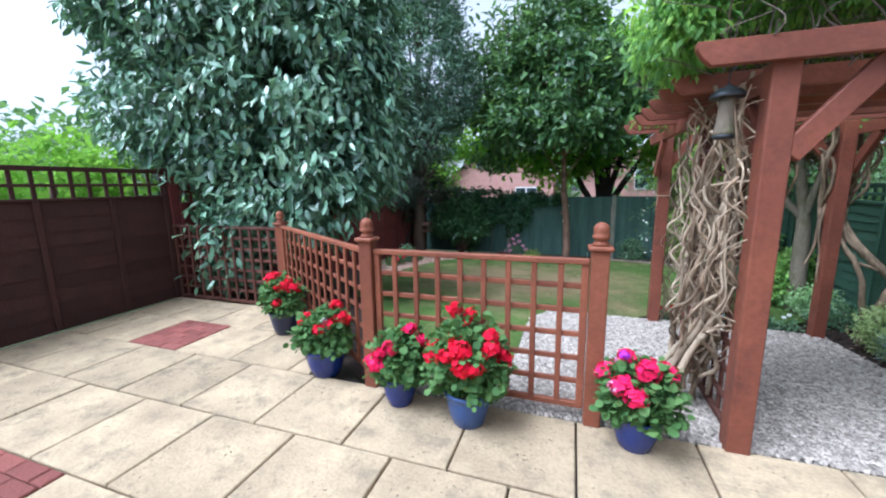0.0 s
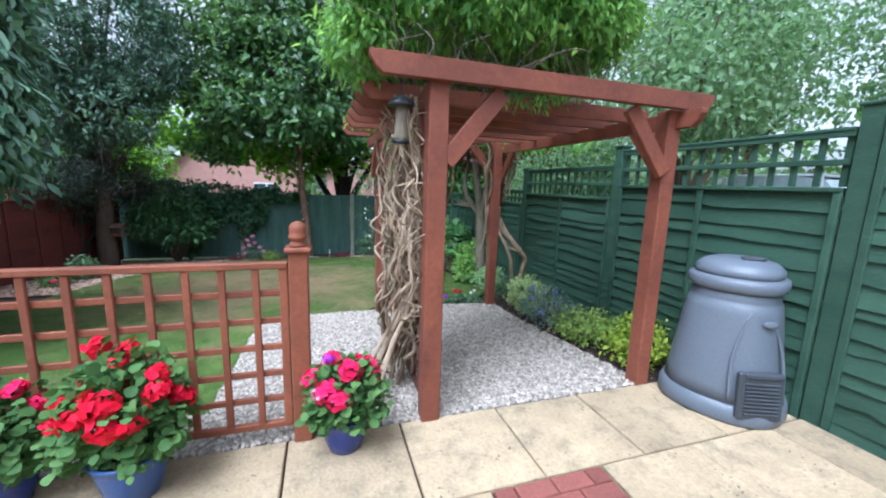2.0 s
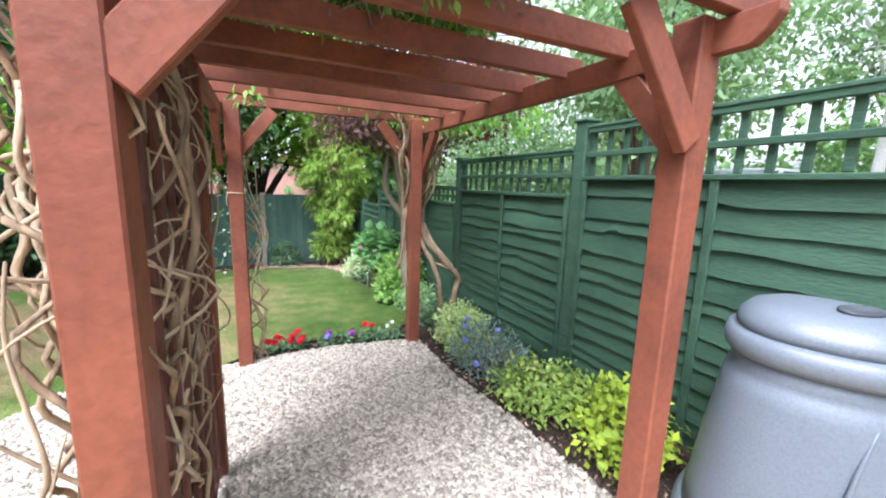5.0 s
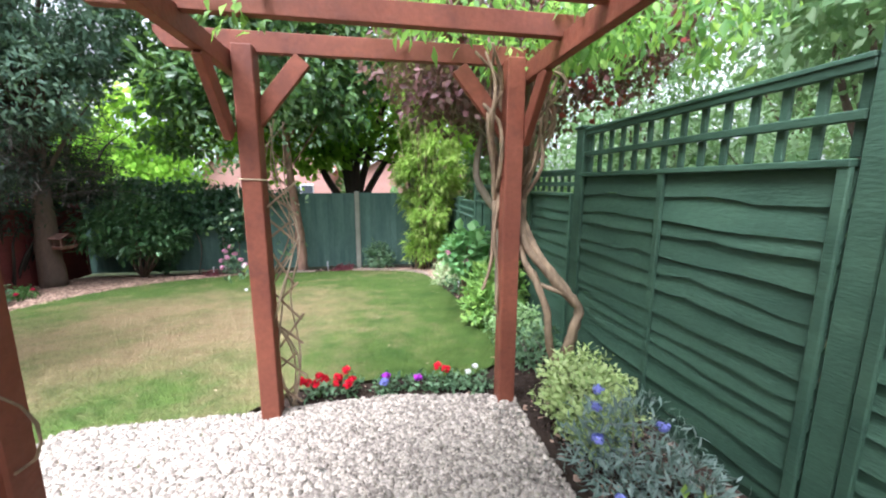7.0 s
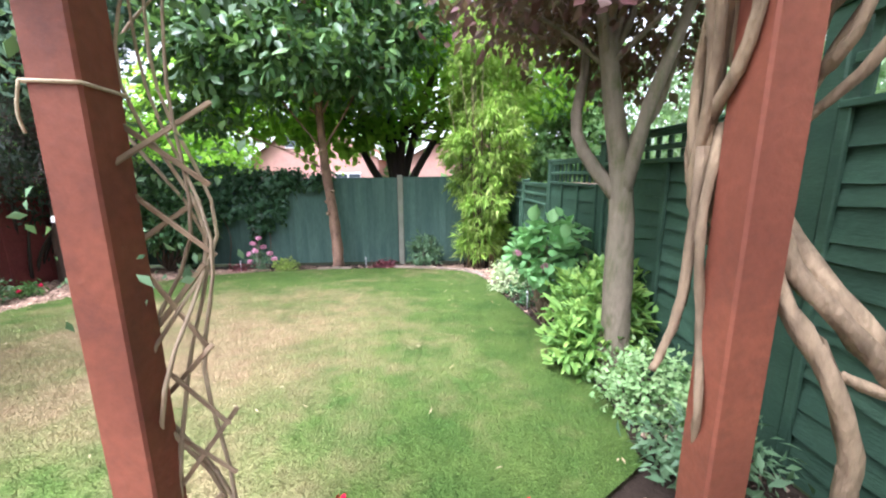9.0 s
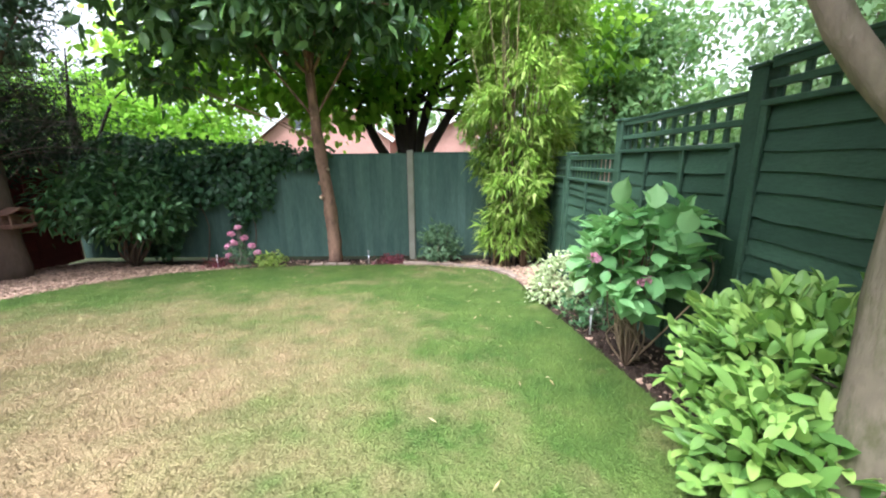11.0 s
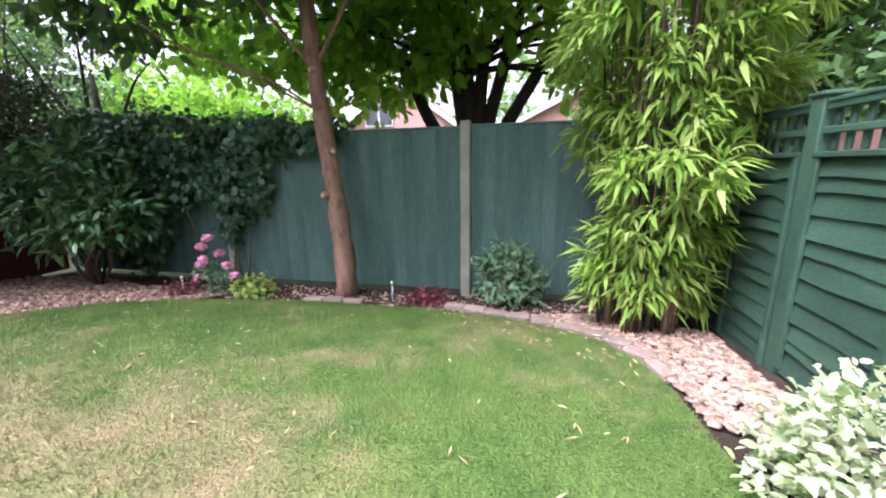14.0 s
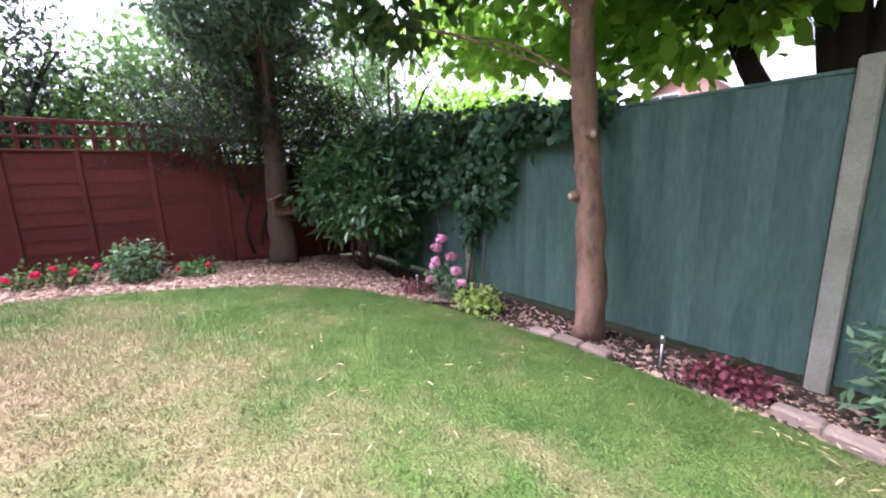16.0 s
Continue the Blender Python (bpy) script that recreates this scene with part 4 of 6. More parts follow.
MAG = [(-0.3, 10.5, 3.5, 1.8, 1.5, 1.4), (-1.5, 9.9, 2.9, 1.0, 0.9, 0.75), (0.6, 10.1, 2.9, 0.9, 0.8, 0.8), (-0.4, 9.6, 2.7, 0.9, 0.7, 0.5), (-0.4, 10.5, 4.7, 1.4, 1.2, 1.0), (-2.0, 10.2, 2.1, 0.6, 0.5, 0.35), (1.0, 10.7, 3.7, 1.1, 1.0, 1.1), (-1.7, 10.4, 3.7, 1.1, 1.0, 1.2), (-1.7, 10.9, 4.9, 1.3, 1.0, 1.2), (-0.5, 10.8, 5.8, 1.3, 1.0, 1.0)]
mb = (-0.12, 10.68, level(10.68) - 0.04)
tree("magnolia_tree", mb, [([mb, (-0.12, 10.68, -0.2), (-0.17, 10.66, 0.5), (-0.24, 10.64, 1.3), (-0.26, 10.6, 2.2), (-0.2, 10.6, 3.6)], 0.108, 0.05, 12, 0.10)]
     + fan((-0.22, 10.64, 1.1), [(-1.4, 10.0, 1.75), (-2.2, 10.1, 1.9)], 0.012, 0.004, bow=0.1, seed=7) + fan((-0.25, 10.62, 1.45), tips_in(MAG[1:6], 3, R, 0.8), 0.02, 0.006, seed=8) + fan((-0.26, 10.6, 2.0), tips_in(MAG, 4, R, 0.8), 0.026, 0.007, seed=88) + fan((-0.24, 10.6, 2.6), tips_in(MAG, 5, R, 0.8), 0.024, 0.007, seed=89) + fan((-0.2, 10.6, 3.3), tips_in(MAG, 5, R, 0.8), 0.022, 0.007, seed=90), MAG, 1200, 14, 0.15, (0.165, 0.07), M["magnolia"], M["bark_red"],
     "broad-leaved tree with a pruned reddish trunk in the back bed", seed=23, droop_way=0.35, shell=(0.35, 1.03), ratio=0.44)

BIG = [(0.9, 12.7, 4.6, 2.6, 1.7, 1.9), (-0.8, 12.6, 4.0, 1.6, 1.3, 1.3), (2.4, 12.6, 4.1, 1.7, 1.4, 1.3), (0.9, 12.0, 3.0, 2.0, 0.9, 0.7), (-1.3, 12.3, 2.6, 1.6, 0.9, 0.7), (2.0, 12.2, 2.7, 1.4, 0.9, 0.75), (0.2, 12.1, 2.25, 1.5, 0.7, 0.45), (-2.6, 12.4, 3.2, 1.2, 1.0, 0.9), (-2.2, 12.6, 2.6, 1.4, 0.9, 0.7), (-3.7, 13.0, 2.9, 1.4, 1.0, 0.9), (-0.5, 13.0, 2.15, 1.6, 0.8, 0.5), (-0.4, 12.5, 1.75, 1.0, 0.5, 0.4), (3.6, 12.2, 3.0, 1.2, 0.9, 0.9), (3.0, 12.0, 2.3, 0.9, 0.6, 0.45), (2.2, 12.2, 1.75, 0.6, 0.5, 0.25), (2.6, 12.2, 1.7, 0.6, 0.5, 0.3)]
bb = (0.85, 12.7, level(12) - 0.1)
tree("sycamore_tree", bb, [([bb, (0.85, 12.7, 0.5), (0.8, 12.7, 1.5), (0.6, 12.7, 4.0)], 0.19, 0.07, 10, 0.05)]
     + fan((0.85, 12.7, 0.3), [(-0.6, 12.6, 2.6), (0.2, 12.5, 3.8), (1.9, 12.6, 3.6), (2.7, 12.7, 2.9), (1.3, 12.9, 4.2)], 0.11, 0.045, 9, 0.12, seed=9)
     + fan((0.8, 12.7, 1.8), tips_in(BIG, 18, R, 0.8), 0.04, 0.01, seed=10), BIG, 930, 14, 0.2, (0.16, 0.13), M["canopy"], M["bark_dark"],
     "tall spreading tree with dark forked limbs behind the back fence", seed=24, droop_way=0.5, shell=(0.45, 1.03), ratio=0.75)

ACER = [(2.75, 5.95, 2.9, 1.1, 1.15, 0.85), (2.2, 6.0, 2.3, 0.7, 0.7, 0.5), (3.4, 5.6, 2.5, 0.8, 0.8, 0.6), (2.9, 6.4, 3.6, 0.9, 0.9, 0.6), (2.95, 6.4, 1.9, 0.6, 0.5, 0.35), (2.3, 5.7, 2.1, 0.55, 0.5, 0.35), (2.6, 6.8, 2.4, 0.7, 0.6, 0.4)]
ab = (2.78, 5.93, level(5.93) - 0.04)
acer = tree("purple_acer_tree", ab, [([ab, (2.78, 5.93, 0.2), (2.76, 5.93, 0.75), (2.72, 5.93, 1.1), (2.6, 5.95, 1.8), (2.5, 5.95, 2.8)], 0.1, 0.035, 10, 0.05)]
     + fan((2.75, 5.93, 0.85), [(3.1, 6.1, 1.7), (2.95, 5.7, 2.2), (2.4, 6.3, 2.0), (3.3, 6.6, 1.6)], 0.045, 0.018, 8, 0.1, seed=12) + fan((2.62, 5.95, 1.6), tips_in(ACER, 16, R, 0.8), 0.018, 0.004, seed=13), ACER, 1150, 16, 0.11, (0.07, 0.042), M["acer"], M["bark_pale"],
     "purple-leaved acer with a pale mossy trunk in the fence bed", seed=25, droop_way=0.4, shell=(0.4, 1.05))
rp, ro = crown([(0.65, -0.4, 2.8, 0.6, 0.6, 0.6), (-0.3, 0.2, 3.0, 0.5, 0.5, 0.4)], 60, 14, 0.12, R)
part("red_leaves", foliage("red_leaves", rp, ro, 0.07, 0.05, M["acer_red"], R), acer, "bright red outer leaves")


def bamboo():
    """Canes with leaves in arching tufts that overlap like thatch, with dark gaps between."""
    rng = np.random.default_rng(31)
    base = (2.5, 10.28, level(10.28) - 0.03)
    t = thing("bamboo_clump", base, "tall arching bamboo clump with fresh green leaves", "bamboo")
    for k in range(44):
        a, r = rng.uniform(0, 6.283), 0.26 * math.sqrt(rng.random())
        x, y = r * math.cos(a), r * math.sin(a) * 0.7
        h, lean = rng.uniform(2.0, 4.2), rng.uniform(0.1, 0.45)
        part("cane", tubes("cane", [([(x, y, 0), (x + 0.25 * lean * math.cos(a), y + 0.25 * lean * math.sin(a), h * 0.55), (x + lean * math.cos(a), y + lean * math.sin(a), h)], 0.011, 0.004, 6, 0.0)], M["vine_old"]), t)
    for k in range(26):
        a, h = rng.uniform(0, 6.283), rng.uniform(1.2, 3.6)
        r = rng.uniform(0.1, 0.3)
        part("cane", tubes("cane", [([(r * math.cos(a), r * math.sin(a) * 0.7, 0), (r * math.cos(a) * 1.2, r * math.sin(a), h * 0.6), (r * 1.5 * math.cos(a), r * 1.3 * math.sin(a), h)], 0.006, 0.003, 5, 0.0)], M["bark_dark"]), t)
    pos, out = [], []
    for k in range(880):
        z = rng.uniform(0.25, 4.3)
        a = rng.uniform(0, 6.283)
        if math.cos(a - radians(262)) > 0.86 and rng.random() < 0.55:
            continue
        reach = (0.24 + 0.30 * math.sin(z * 2.3 + 1.3 * math.sin(a) + 0.4) ** 2 + 0.08 * (z > 1.8)) * rng.uniform(0.6, 1.2) * (0.62 if z < 1.1 else 1.0)
        d = np.array([math.cos(a), math.sin(a) * 0.85, 0.0])
        n = int(rng.integers(14, 34))
        way = unit(0.75 * rng.normal(size=(n, 3)) + d * 0.9 + np.array([0, 0, -0.25]))
        pos.append(d * reach + np.array([0.05 * z, 0, z]) + way * rng.uniform(0.01, 0.06, (n, 1)) + rng.normal(size=(n, 3)) * 0.02)
        out.append(way)
    p, o = np.concatenate(pos), np.concatenate(out)
    face = unit(o * 0.2 + np.array([0, 0, 1.0]) + 0.3 * rng.normal(size=p.shape))
    size = 1 + 0.25 * rng.normal(size=len(p)).clip(-2, 2)
    part("foliage", leaf_mesh("foliage", p, o, face, 0.15 * size, 0.025 * size, M["bamboo"], 0.2, 0.3), t)


bamboo()


def shrub(name, base, lobes, clumps, per, clump_r, leaf, leaf_mat, label, stems=8, seed=1, stem_mat=None, stem_r=0.008, flowers=None, droop_way=0.1, spread=0.6, shell=(0.5, 1.03), fold=0.25, category="shrub", rounded=False, ratio=1.0, point=0.0):
    """A bush: stems from the ground and leaves in clumps; lobes relative to the base."""
    rng = np.random.default_rng(seed)
    x, y = base
    z = level(y) - 0.03
    t = thing(name, (x, y, z), label, category)
    if stems:
        for l in fan((0, 0, 0), tips_in(lobes, stems, rng, 0.7), stem_r, stem_r * 0.4, 5, 0.05, seed):
            part("stem", tubes("stem", [l], stem_mat or M["twig"]), t)
    p, out = crown(lobes, clumps, per, clump_r, rng, shell)
    p[:, 2] = np.maximum(p[:, 2], 0.03)
    if rounded:
        along = unit(out + 0.5 * rng.normal(size=p.shape) + np.array([0, 0, -droop_way]))
        face = unit(out * 0.35 + np.array([0, 0, 1.1]) + 0.38 * rng.normal(size=p.shape))
        part("foliage", leaf_round("foliage", p, along, face, leaf[0] * (1 + 0.25 * rng.normal(size=len(p)).clip(-1.5, 1.5)), leaf_mat, ratio, point, leaf[0] > 0.07), t)
    else:
        part("foliage", foliage("foliage", p, out, leaf[0], leaf[1], leaf_mat, rng, droop_way, spread, fold), t)
    for mat_name, spots, size in flowers or ():
        for s in spots:
            part("flower_head", flower(mat_name, size, rng), t, m=pose(*s, rng.normal() * 15, rng.normal() * 15, rng.uniform(0, 360)))
    return t


def flower(mat_name, size, rng, variants=4):
    """A rounded head of many small petals; a few kinds are shared."""
    key = ("flower", mat_name, round(size, 3), int(rng.integers(variants)))
    if key not in STORE:
        n = 46
        d = unit(rng.normal(size=(n, 3)) + np.array([0, 0, 0.45]))
        p = d * size * np.array([1, 1, 0.7]) * rng.uniform(0.55, 1.0, (n, 1))
        along = unit(np.cross(d, rng.normal(size=(n, 3))) + 0.25 * d)
        STORE[key] = leaf_mesh("flower_head", p - along * size * 0.3, along, d, size * 0.75, size * 0.68, M[mat_name], 0.3, 0.05)
    return STORE[key]


HYD = [(0.02, 0, 0.76, 0.30, 0.34, 0.2), (-0.14, -0.05, 0.66, 0.22, 0.26, 0.16), (0.05, -0.1, 0.92, 0.24, 0.24, 0.08), (0.05, 0.1, 0.6, 0.2, 0.25, 0.15)]
shrub("hydrangea", (2.71, 7.16), HYD, 130, 4, 0.05, (0.112, 0.1), M["hydrangea"], "large-leaved hydrangea with bare woody stems", 34, 41, M["vine_old"], 0.007, [("pink", [(-0.3, -0.12, 0.74), (-0.1, -0.3, 0.66)], 0.04)], 0.05, 0.5, rounded=True, ratio=0.8, point=1.0)
RHO = [(0, 0, 0.4, 0.32, 0.3, 0.34), (-0.12, -0.15, 0.25, 0.28, 0.25, 0.22)]
shrub("rhododendron", (2.84, 6.25), RHO, 300, 11, 0.045, (0.076, 0.04), M["rhodo"], "yellow-green rhododendron bush in the fence bed", 10, 42, droop_way=-0.2, rounded=True, ratio=0.42)
VAR = [(0.02, 0, 0.25, 0.26, 0.25, 0.22), (-0.1, -0.08, 0.14, 0.21, 0.2, 0.14)]
shrub("variegated_euonymus", (2.72, 8.62), VAR, 190, 10, 0.04, (0.044, 0.03), M["variegated"], "cream and green variegated bush by the lawn edge", 9, 43, rounded=True, ratio=0.55, point=1.0)
shrub("box_bush", (2.78, 5.56), [(0, 0, 0.2, 0.25, 0.22, 0.2), (0.05, -0.06, 0.15, 0.22, 0.2, 0.15)], 230, 9, 0.035, (0.034, 0.02), M["boxleaf"], "small rounded pale green bush", 7, 44)
PIE = [(0, 0, 0.24, 0.24, 0.23, 0.2), (0.0, -0.12, 0.15, 0.22, 0.2, 0.14)]
shrub("pieris_bush", (2.66, 4.16), PIE, 380, 11, 0.03, (0.038, 0.017), M["pieris"], "pale lime pieris bush in the fence bed", 8, 46, droop_way=-0.2)
shrub("lavender_bush", (2.62, 3.68), [(0, 0, 0.2, 0.25, 0.25, 0.2), (0.05, -0.2, 0.16, 0.22, 0.22, 0.16)], 170, 10, 0.04, (0.055, 0.011), M["lavender"], "blue-grey herb bush with small blue flowers", 8, 47, droop_way=-0.5,
      flowers=[("bluefl", [(-0.12, 0.1, 0.36), (-0.2, -0.05, 0.32), (0.05, -0.1, 0.38), (-0.22, -0.25, 0.22), (-0.05, 0.2, 0.38)], 0.026)])
shrub("green_gold_bush", (2.62, 3.05), [(0, 0, 0.17, 0.27, 0.27, 0.17), (0.1, -0.2, 0.15, 0.25, 0.22, 0.14)], 190, 10, 0.04, (0.04, 0.022), M["euonymus"], "low green and gold bush in the fence bed", 8, 48)
shrub("golden_bush", (2.66, 2.42), [(0, 0, 0.17, 0.22, 0.2, 0.17), (0.1, 0.12, 0.18, 0.2, 0.2, 0.16)], 150, 9, 0.04, (0.045, 0.026), M["golden"], "bright golden-leaved bush beside a pergola post", 7, 49)
shrub("dusty_bush", (1.5, 10.72), [(0, 0, 0.28, 0.3, 0.22, 0.27), (0, 0, 0.45, 0.2, 0.18, 0.15)], 120, 9, 0.05, (0.085, 0.028), M["grey_bush"], "small grey-green bush against the back fence", 8, 50)
shrub("phlox", (-1.42, 10.42), [(0, 0, 0.2, 0.2, 0.15, 0.2)], 50, 7, 0.05, (0.06, 0.02), M["grey_bush"], "tall phlox with pink flower heads", 8, 51, stem_r=0.005,
      flowers=[("pink", [(-0.1, -0.05, 0.52), (0.02, -0.08, 0.62), (0.06, 0.0, 0.45), (-0.16, -0.08, 0.2), (0.18, -0.05, 0.34), (-0.05, -0.1, 0.4), (-0.2, 0, 0.32), (0.25, -0.05, 0.24)], 0.055)])
shrub("low_green_clump", (-1.0, 10.42), [(0, 0, 0.1, 0.22, 0.15, 0.12)], 60, 8, 0.04, (0.05, 0.03), M["euonymus"], "low green clump in the back bed", 4, 52)
shrub("heuchera", (0.75, 10.62), [(0, 0, 0.06, 0.2, 0.14, 0.07)], 70, 8, 0.05, (0.035, 0.03), M["heuchera"], "low dark red heuchera in the back bed", 0, 53)
shrub("purple_sage", (-1.75, 10.3), [(0, 0, 0.06, 0.18, 0.14, 0.08)], 45, 8, 0.04, (0.05, 0.02), M["heuchera"], "low dusky purple plant by the lawn edge", 0, 54)
SH = [(0, 0, 1.15, 0.6, 0.5, 0.5), (-0.4, -0.25, 1.0, 0.45, 0.4, 0.4), (0.4, 0.0, 0.85, 0.4, 0.35, 0.4), (0.15, -0.25, 0.7, 0.35, 0.25, 0.22)]
shrub("corner_laurel", (-3.05, 10.45), SH, 330, 12, 0.09, (0.12, 0.045), M["laurel_shrub"], "glossy evergreen shrub with bare lower stems in the corner", 16, 55, M["bark"], 0.018, droop_way=0.5, rounded=True, ratio=0.36, point=1.0)
shrub("red_bedding_rose", (-3.75, 7.55), [(0, 0, 0.1, 0.16, 0.4, 0.12)], 50, 8, 0.05, (0.05, 0.03), M["geranium"], "low bedding plants with cerise flowers by the red fence", 4, 56,
      flowers=[("cerise", [(0.1, -0.3, 0.16), (0.12, -0.1, 0.18), (0.12, 0.15, 0.16), (0.1, 0.32, 0.18), (0.05, 0.0, 0.2)], 0.04)])
shrub("fern_bush", (-3.72, 8.15), [(0, 0, 0.2, 0.22, 0.25, 0.2)], 90, 8, 0.05, (0.07, 0.03), M["grey_bush"], "dark green leafy bush by the red fence", 6, 57)
shrub("red_fuchsia", (-3.72, 8.65), [(0, 0, 0.09, 0.15, 0.25, 0.1)], 50, 8, 0.04, (0.05, 0.03), M["geranium"], "low bedding plants with small red flowers", 4, 58,
      flowers=[("cerise", [(0.1, -0.15, 0.14), (0.1, 0.12, 0.14)], 0.03)])
shrub("dark_ground_plant", (2.75, 5.05), [(0, 0, 0.14, 0.25, 0.22, 0.15)], 90, 8, 0.05, (0.06, 0.02), M["grey_bush"], "dark green low shrub under the vine", 5, 59)
shrub("small_fern", (2.72, 7.85), [(0, 0, 0.12, 0.18, 0.18, 0.14)], 45, 8, 0.05, (0.06, 0.025), M["laurel_shrub"], "small dark green plant in the bed", 4, 60)


def ivy():
    rng = np.random.default_rng(61)
    t = thing("ivy", (-2.0, 11.0, level(11) - 0.04), "dark ivy hanging over the back fence", "ivy")
    lobes = [(-1.4, -0.05, 1.75, 0.6, 0.16, 0.28), (-0.5, -0.06, 1.7, 0.7, 0.17, 0.3), (0.5, -0.05, 1.65, 0.8, 0.16, 0.24), (1.3, -0.02, 1.68, 0.55, 0.13, 0.14), (-0.8, -0.06, 1.2, 0.5, 0.14, 0.55), (0.0, -0.05, 1.3, 0.55, 0.12, 0.45), (0.55, -0.05, 1.2, 0.35, 0.1, 0.4), (-0.95, -0.08, 0.55, 0.3, 0.12, 0.5), (0.35, -0.03, 0.75, 0.16, 0.06, 0.3)]
    p, o = crown(lobes, 700, 10, 0.06, rng, (0.6, 1.02))
    o[:, 1] = -np.abs(o[:, 1]) - 0.3
    part("foliage", foliage("foliage", p, unit(o), 0.075, 0.07, M["ivy"], rng, 0.9, 0.4, 0.15), t)
    for x in (-0.9, -0.3, 0.25, 0.45):
        part("stem", tubes("stem", [([(x, -0.03, 0.0), (x + 0.1, -0.04, 0.6), (x - 0.05, -0.04, 1.2), (x + 0.1, -0.04, 1.6)], 0.012, 0.006, 5, 0.1)], M["twig"]), t)


ivy()


# ---- potted geraniums ----
def pot_body(r, h, material):
    key = ("pot", round(r, 3), round(h, 3), material.name)
    if key not in STORE:
        STORE[key] = lathe([(r * 0.62, 0), (r * 0.66, 0.005), (r * 0.82, h * 0.35), (r * 0.96, h * 0.75), (r * 1.0, h * 0.9), (r * 1.06, h * 0.93), (r * 1.06, h), (r * 0.97, h), (r * 0.92, h * 0.84), (0.0, h * 0.84)], material, 36, "pot")
    return STORE[key]


def geranium(x, y, r, h, spread, tall, flowers, pot_mat, label, seed):
    """flowers: (material, radius of head, how many)."""
    rng = np.random.default_rng(seed)
    t = thing("potted_geranium", (x, y, 0), label, "potted plant", "blue pots on the patio")
    part("pot", pot_body(r, h, M[pot_mat]), t)
    part("soil", lathe([(0.0, h * 0.86), (r * 0.9, h * 0.86), (r * 0.9, h * 0.87), (0, h * 0.89)], M["soil"], 20, "soil"), t)
    spread *= 0.85
    lobes = [(0, 0, h + tall * 0.45, spread, spread, tall * 0.5), (spread * 0.35, -spread * 0.2, h + tall * 0.25, spread * 0.75, spread * 0.7, tall * 0.35), (-spread * 0.4, 0, h + tall * 0.2, spread * 0.7, spread * 0.7, tall * 0.3)]
    p, o = crown(lobes, 330, 4, 0.022, rng, (0.55, 1.0))
    p[:, 2] = np.maximum(p[:, 2], h * 0.98)
    along = unit(o + 0.6 * rng.normal(size=p.shape) + np.array([0, 0, -0.1]))
    face = unit(o * 0.7 + np.array([0, 0, 0.9]) + 0.3 * rng.normal(size=p.shape))
    part("foliage", leaf_round("foliage", p, along, face, 0.037 * (1 + 0.28 * rng.normal(size=len(p)).clip(-1.5, 1.5)), M["geranium"]), t)
    spread *= 0.95
    lines, heads = [], []
    for mat_name, size, count in flowers:
        for k in range(count):
            a = rng.uniform(0, 6.283)
            q = rng.uniform(0.15, 1.0)
            e = spread * 1.05 * math.sqrt(q)
            z = h + tall * (0.95 - 0.65 * q) + rng.uniform(0, 0.07)
            at = (e * math.cos(a), e * math.sin(a), z)
            heads.append((mat_name, size * rng.uniform(0.7, 1.15), at))
            lines.append(([(0.3 * at[0], 0.3 * at[1], h), (0.7 * at[0], 0.7 * at[1], h + (z - h) * 0.6), at], 0.004, 0.003, 5, 0.0))
    for l in lines:
        part("stalk", tubes("stalk", [l], M["geranium"]), t)
    for mat_name, size, at in heads:
        part("flower_head", flower(mat_name, round(size, 2) + 0.008, rng), t, m=pose(*at, rng.normal() * 20, rng.normal() * 20, rng.uniform(0, 360)))


geranium(-2.50, 2.70, 0.135, 0.22, 0.21, 0.34, [("red", 0.045, 13)], "glaze_dark", "scarlet geranium in a dark blue glazed pot", 71)
geranium(-1.66, 2.16, 0.15, 0.21, 0.23, 0.30, [("red", 0.042, 9), ("whitefl", 0.03, 2)], "glaze", "red geranium in a blue glazed pot by the slanting trellis", 72)
geranium(-0.98, 1.98, 0.115, 0.19, 0.20, 0.30, [("cerise", 0.046, 9)], "glaze", "cerise geranium in a small blue glazed pot", 73)
geranium(-0.52, 1.92, 0.135, 0.21, 0.26, 0.46, [("red", 0.05, 15)], "glaze_pale", "tall red geranium in a paler blue pot", 74)
geranium(0.355, 1.99, 0.125, 0.19, 0.205, 0.29, [("cerise", 0.052, 9), ("pink", 0.032, 5), ("purple", 0.03, 2)], "glaze", "mixed pink and cerise flowers in a bright blue pot", 75)


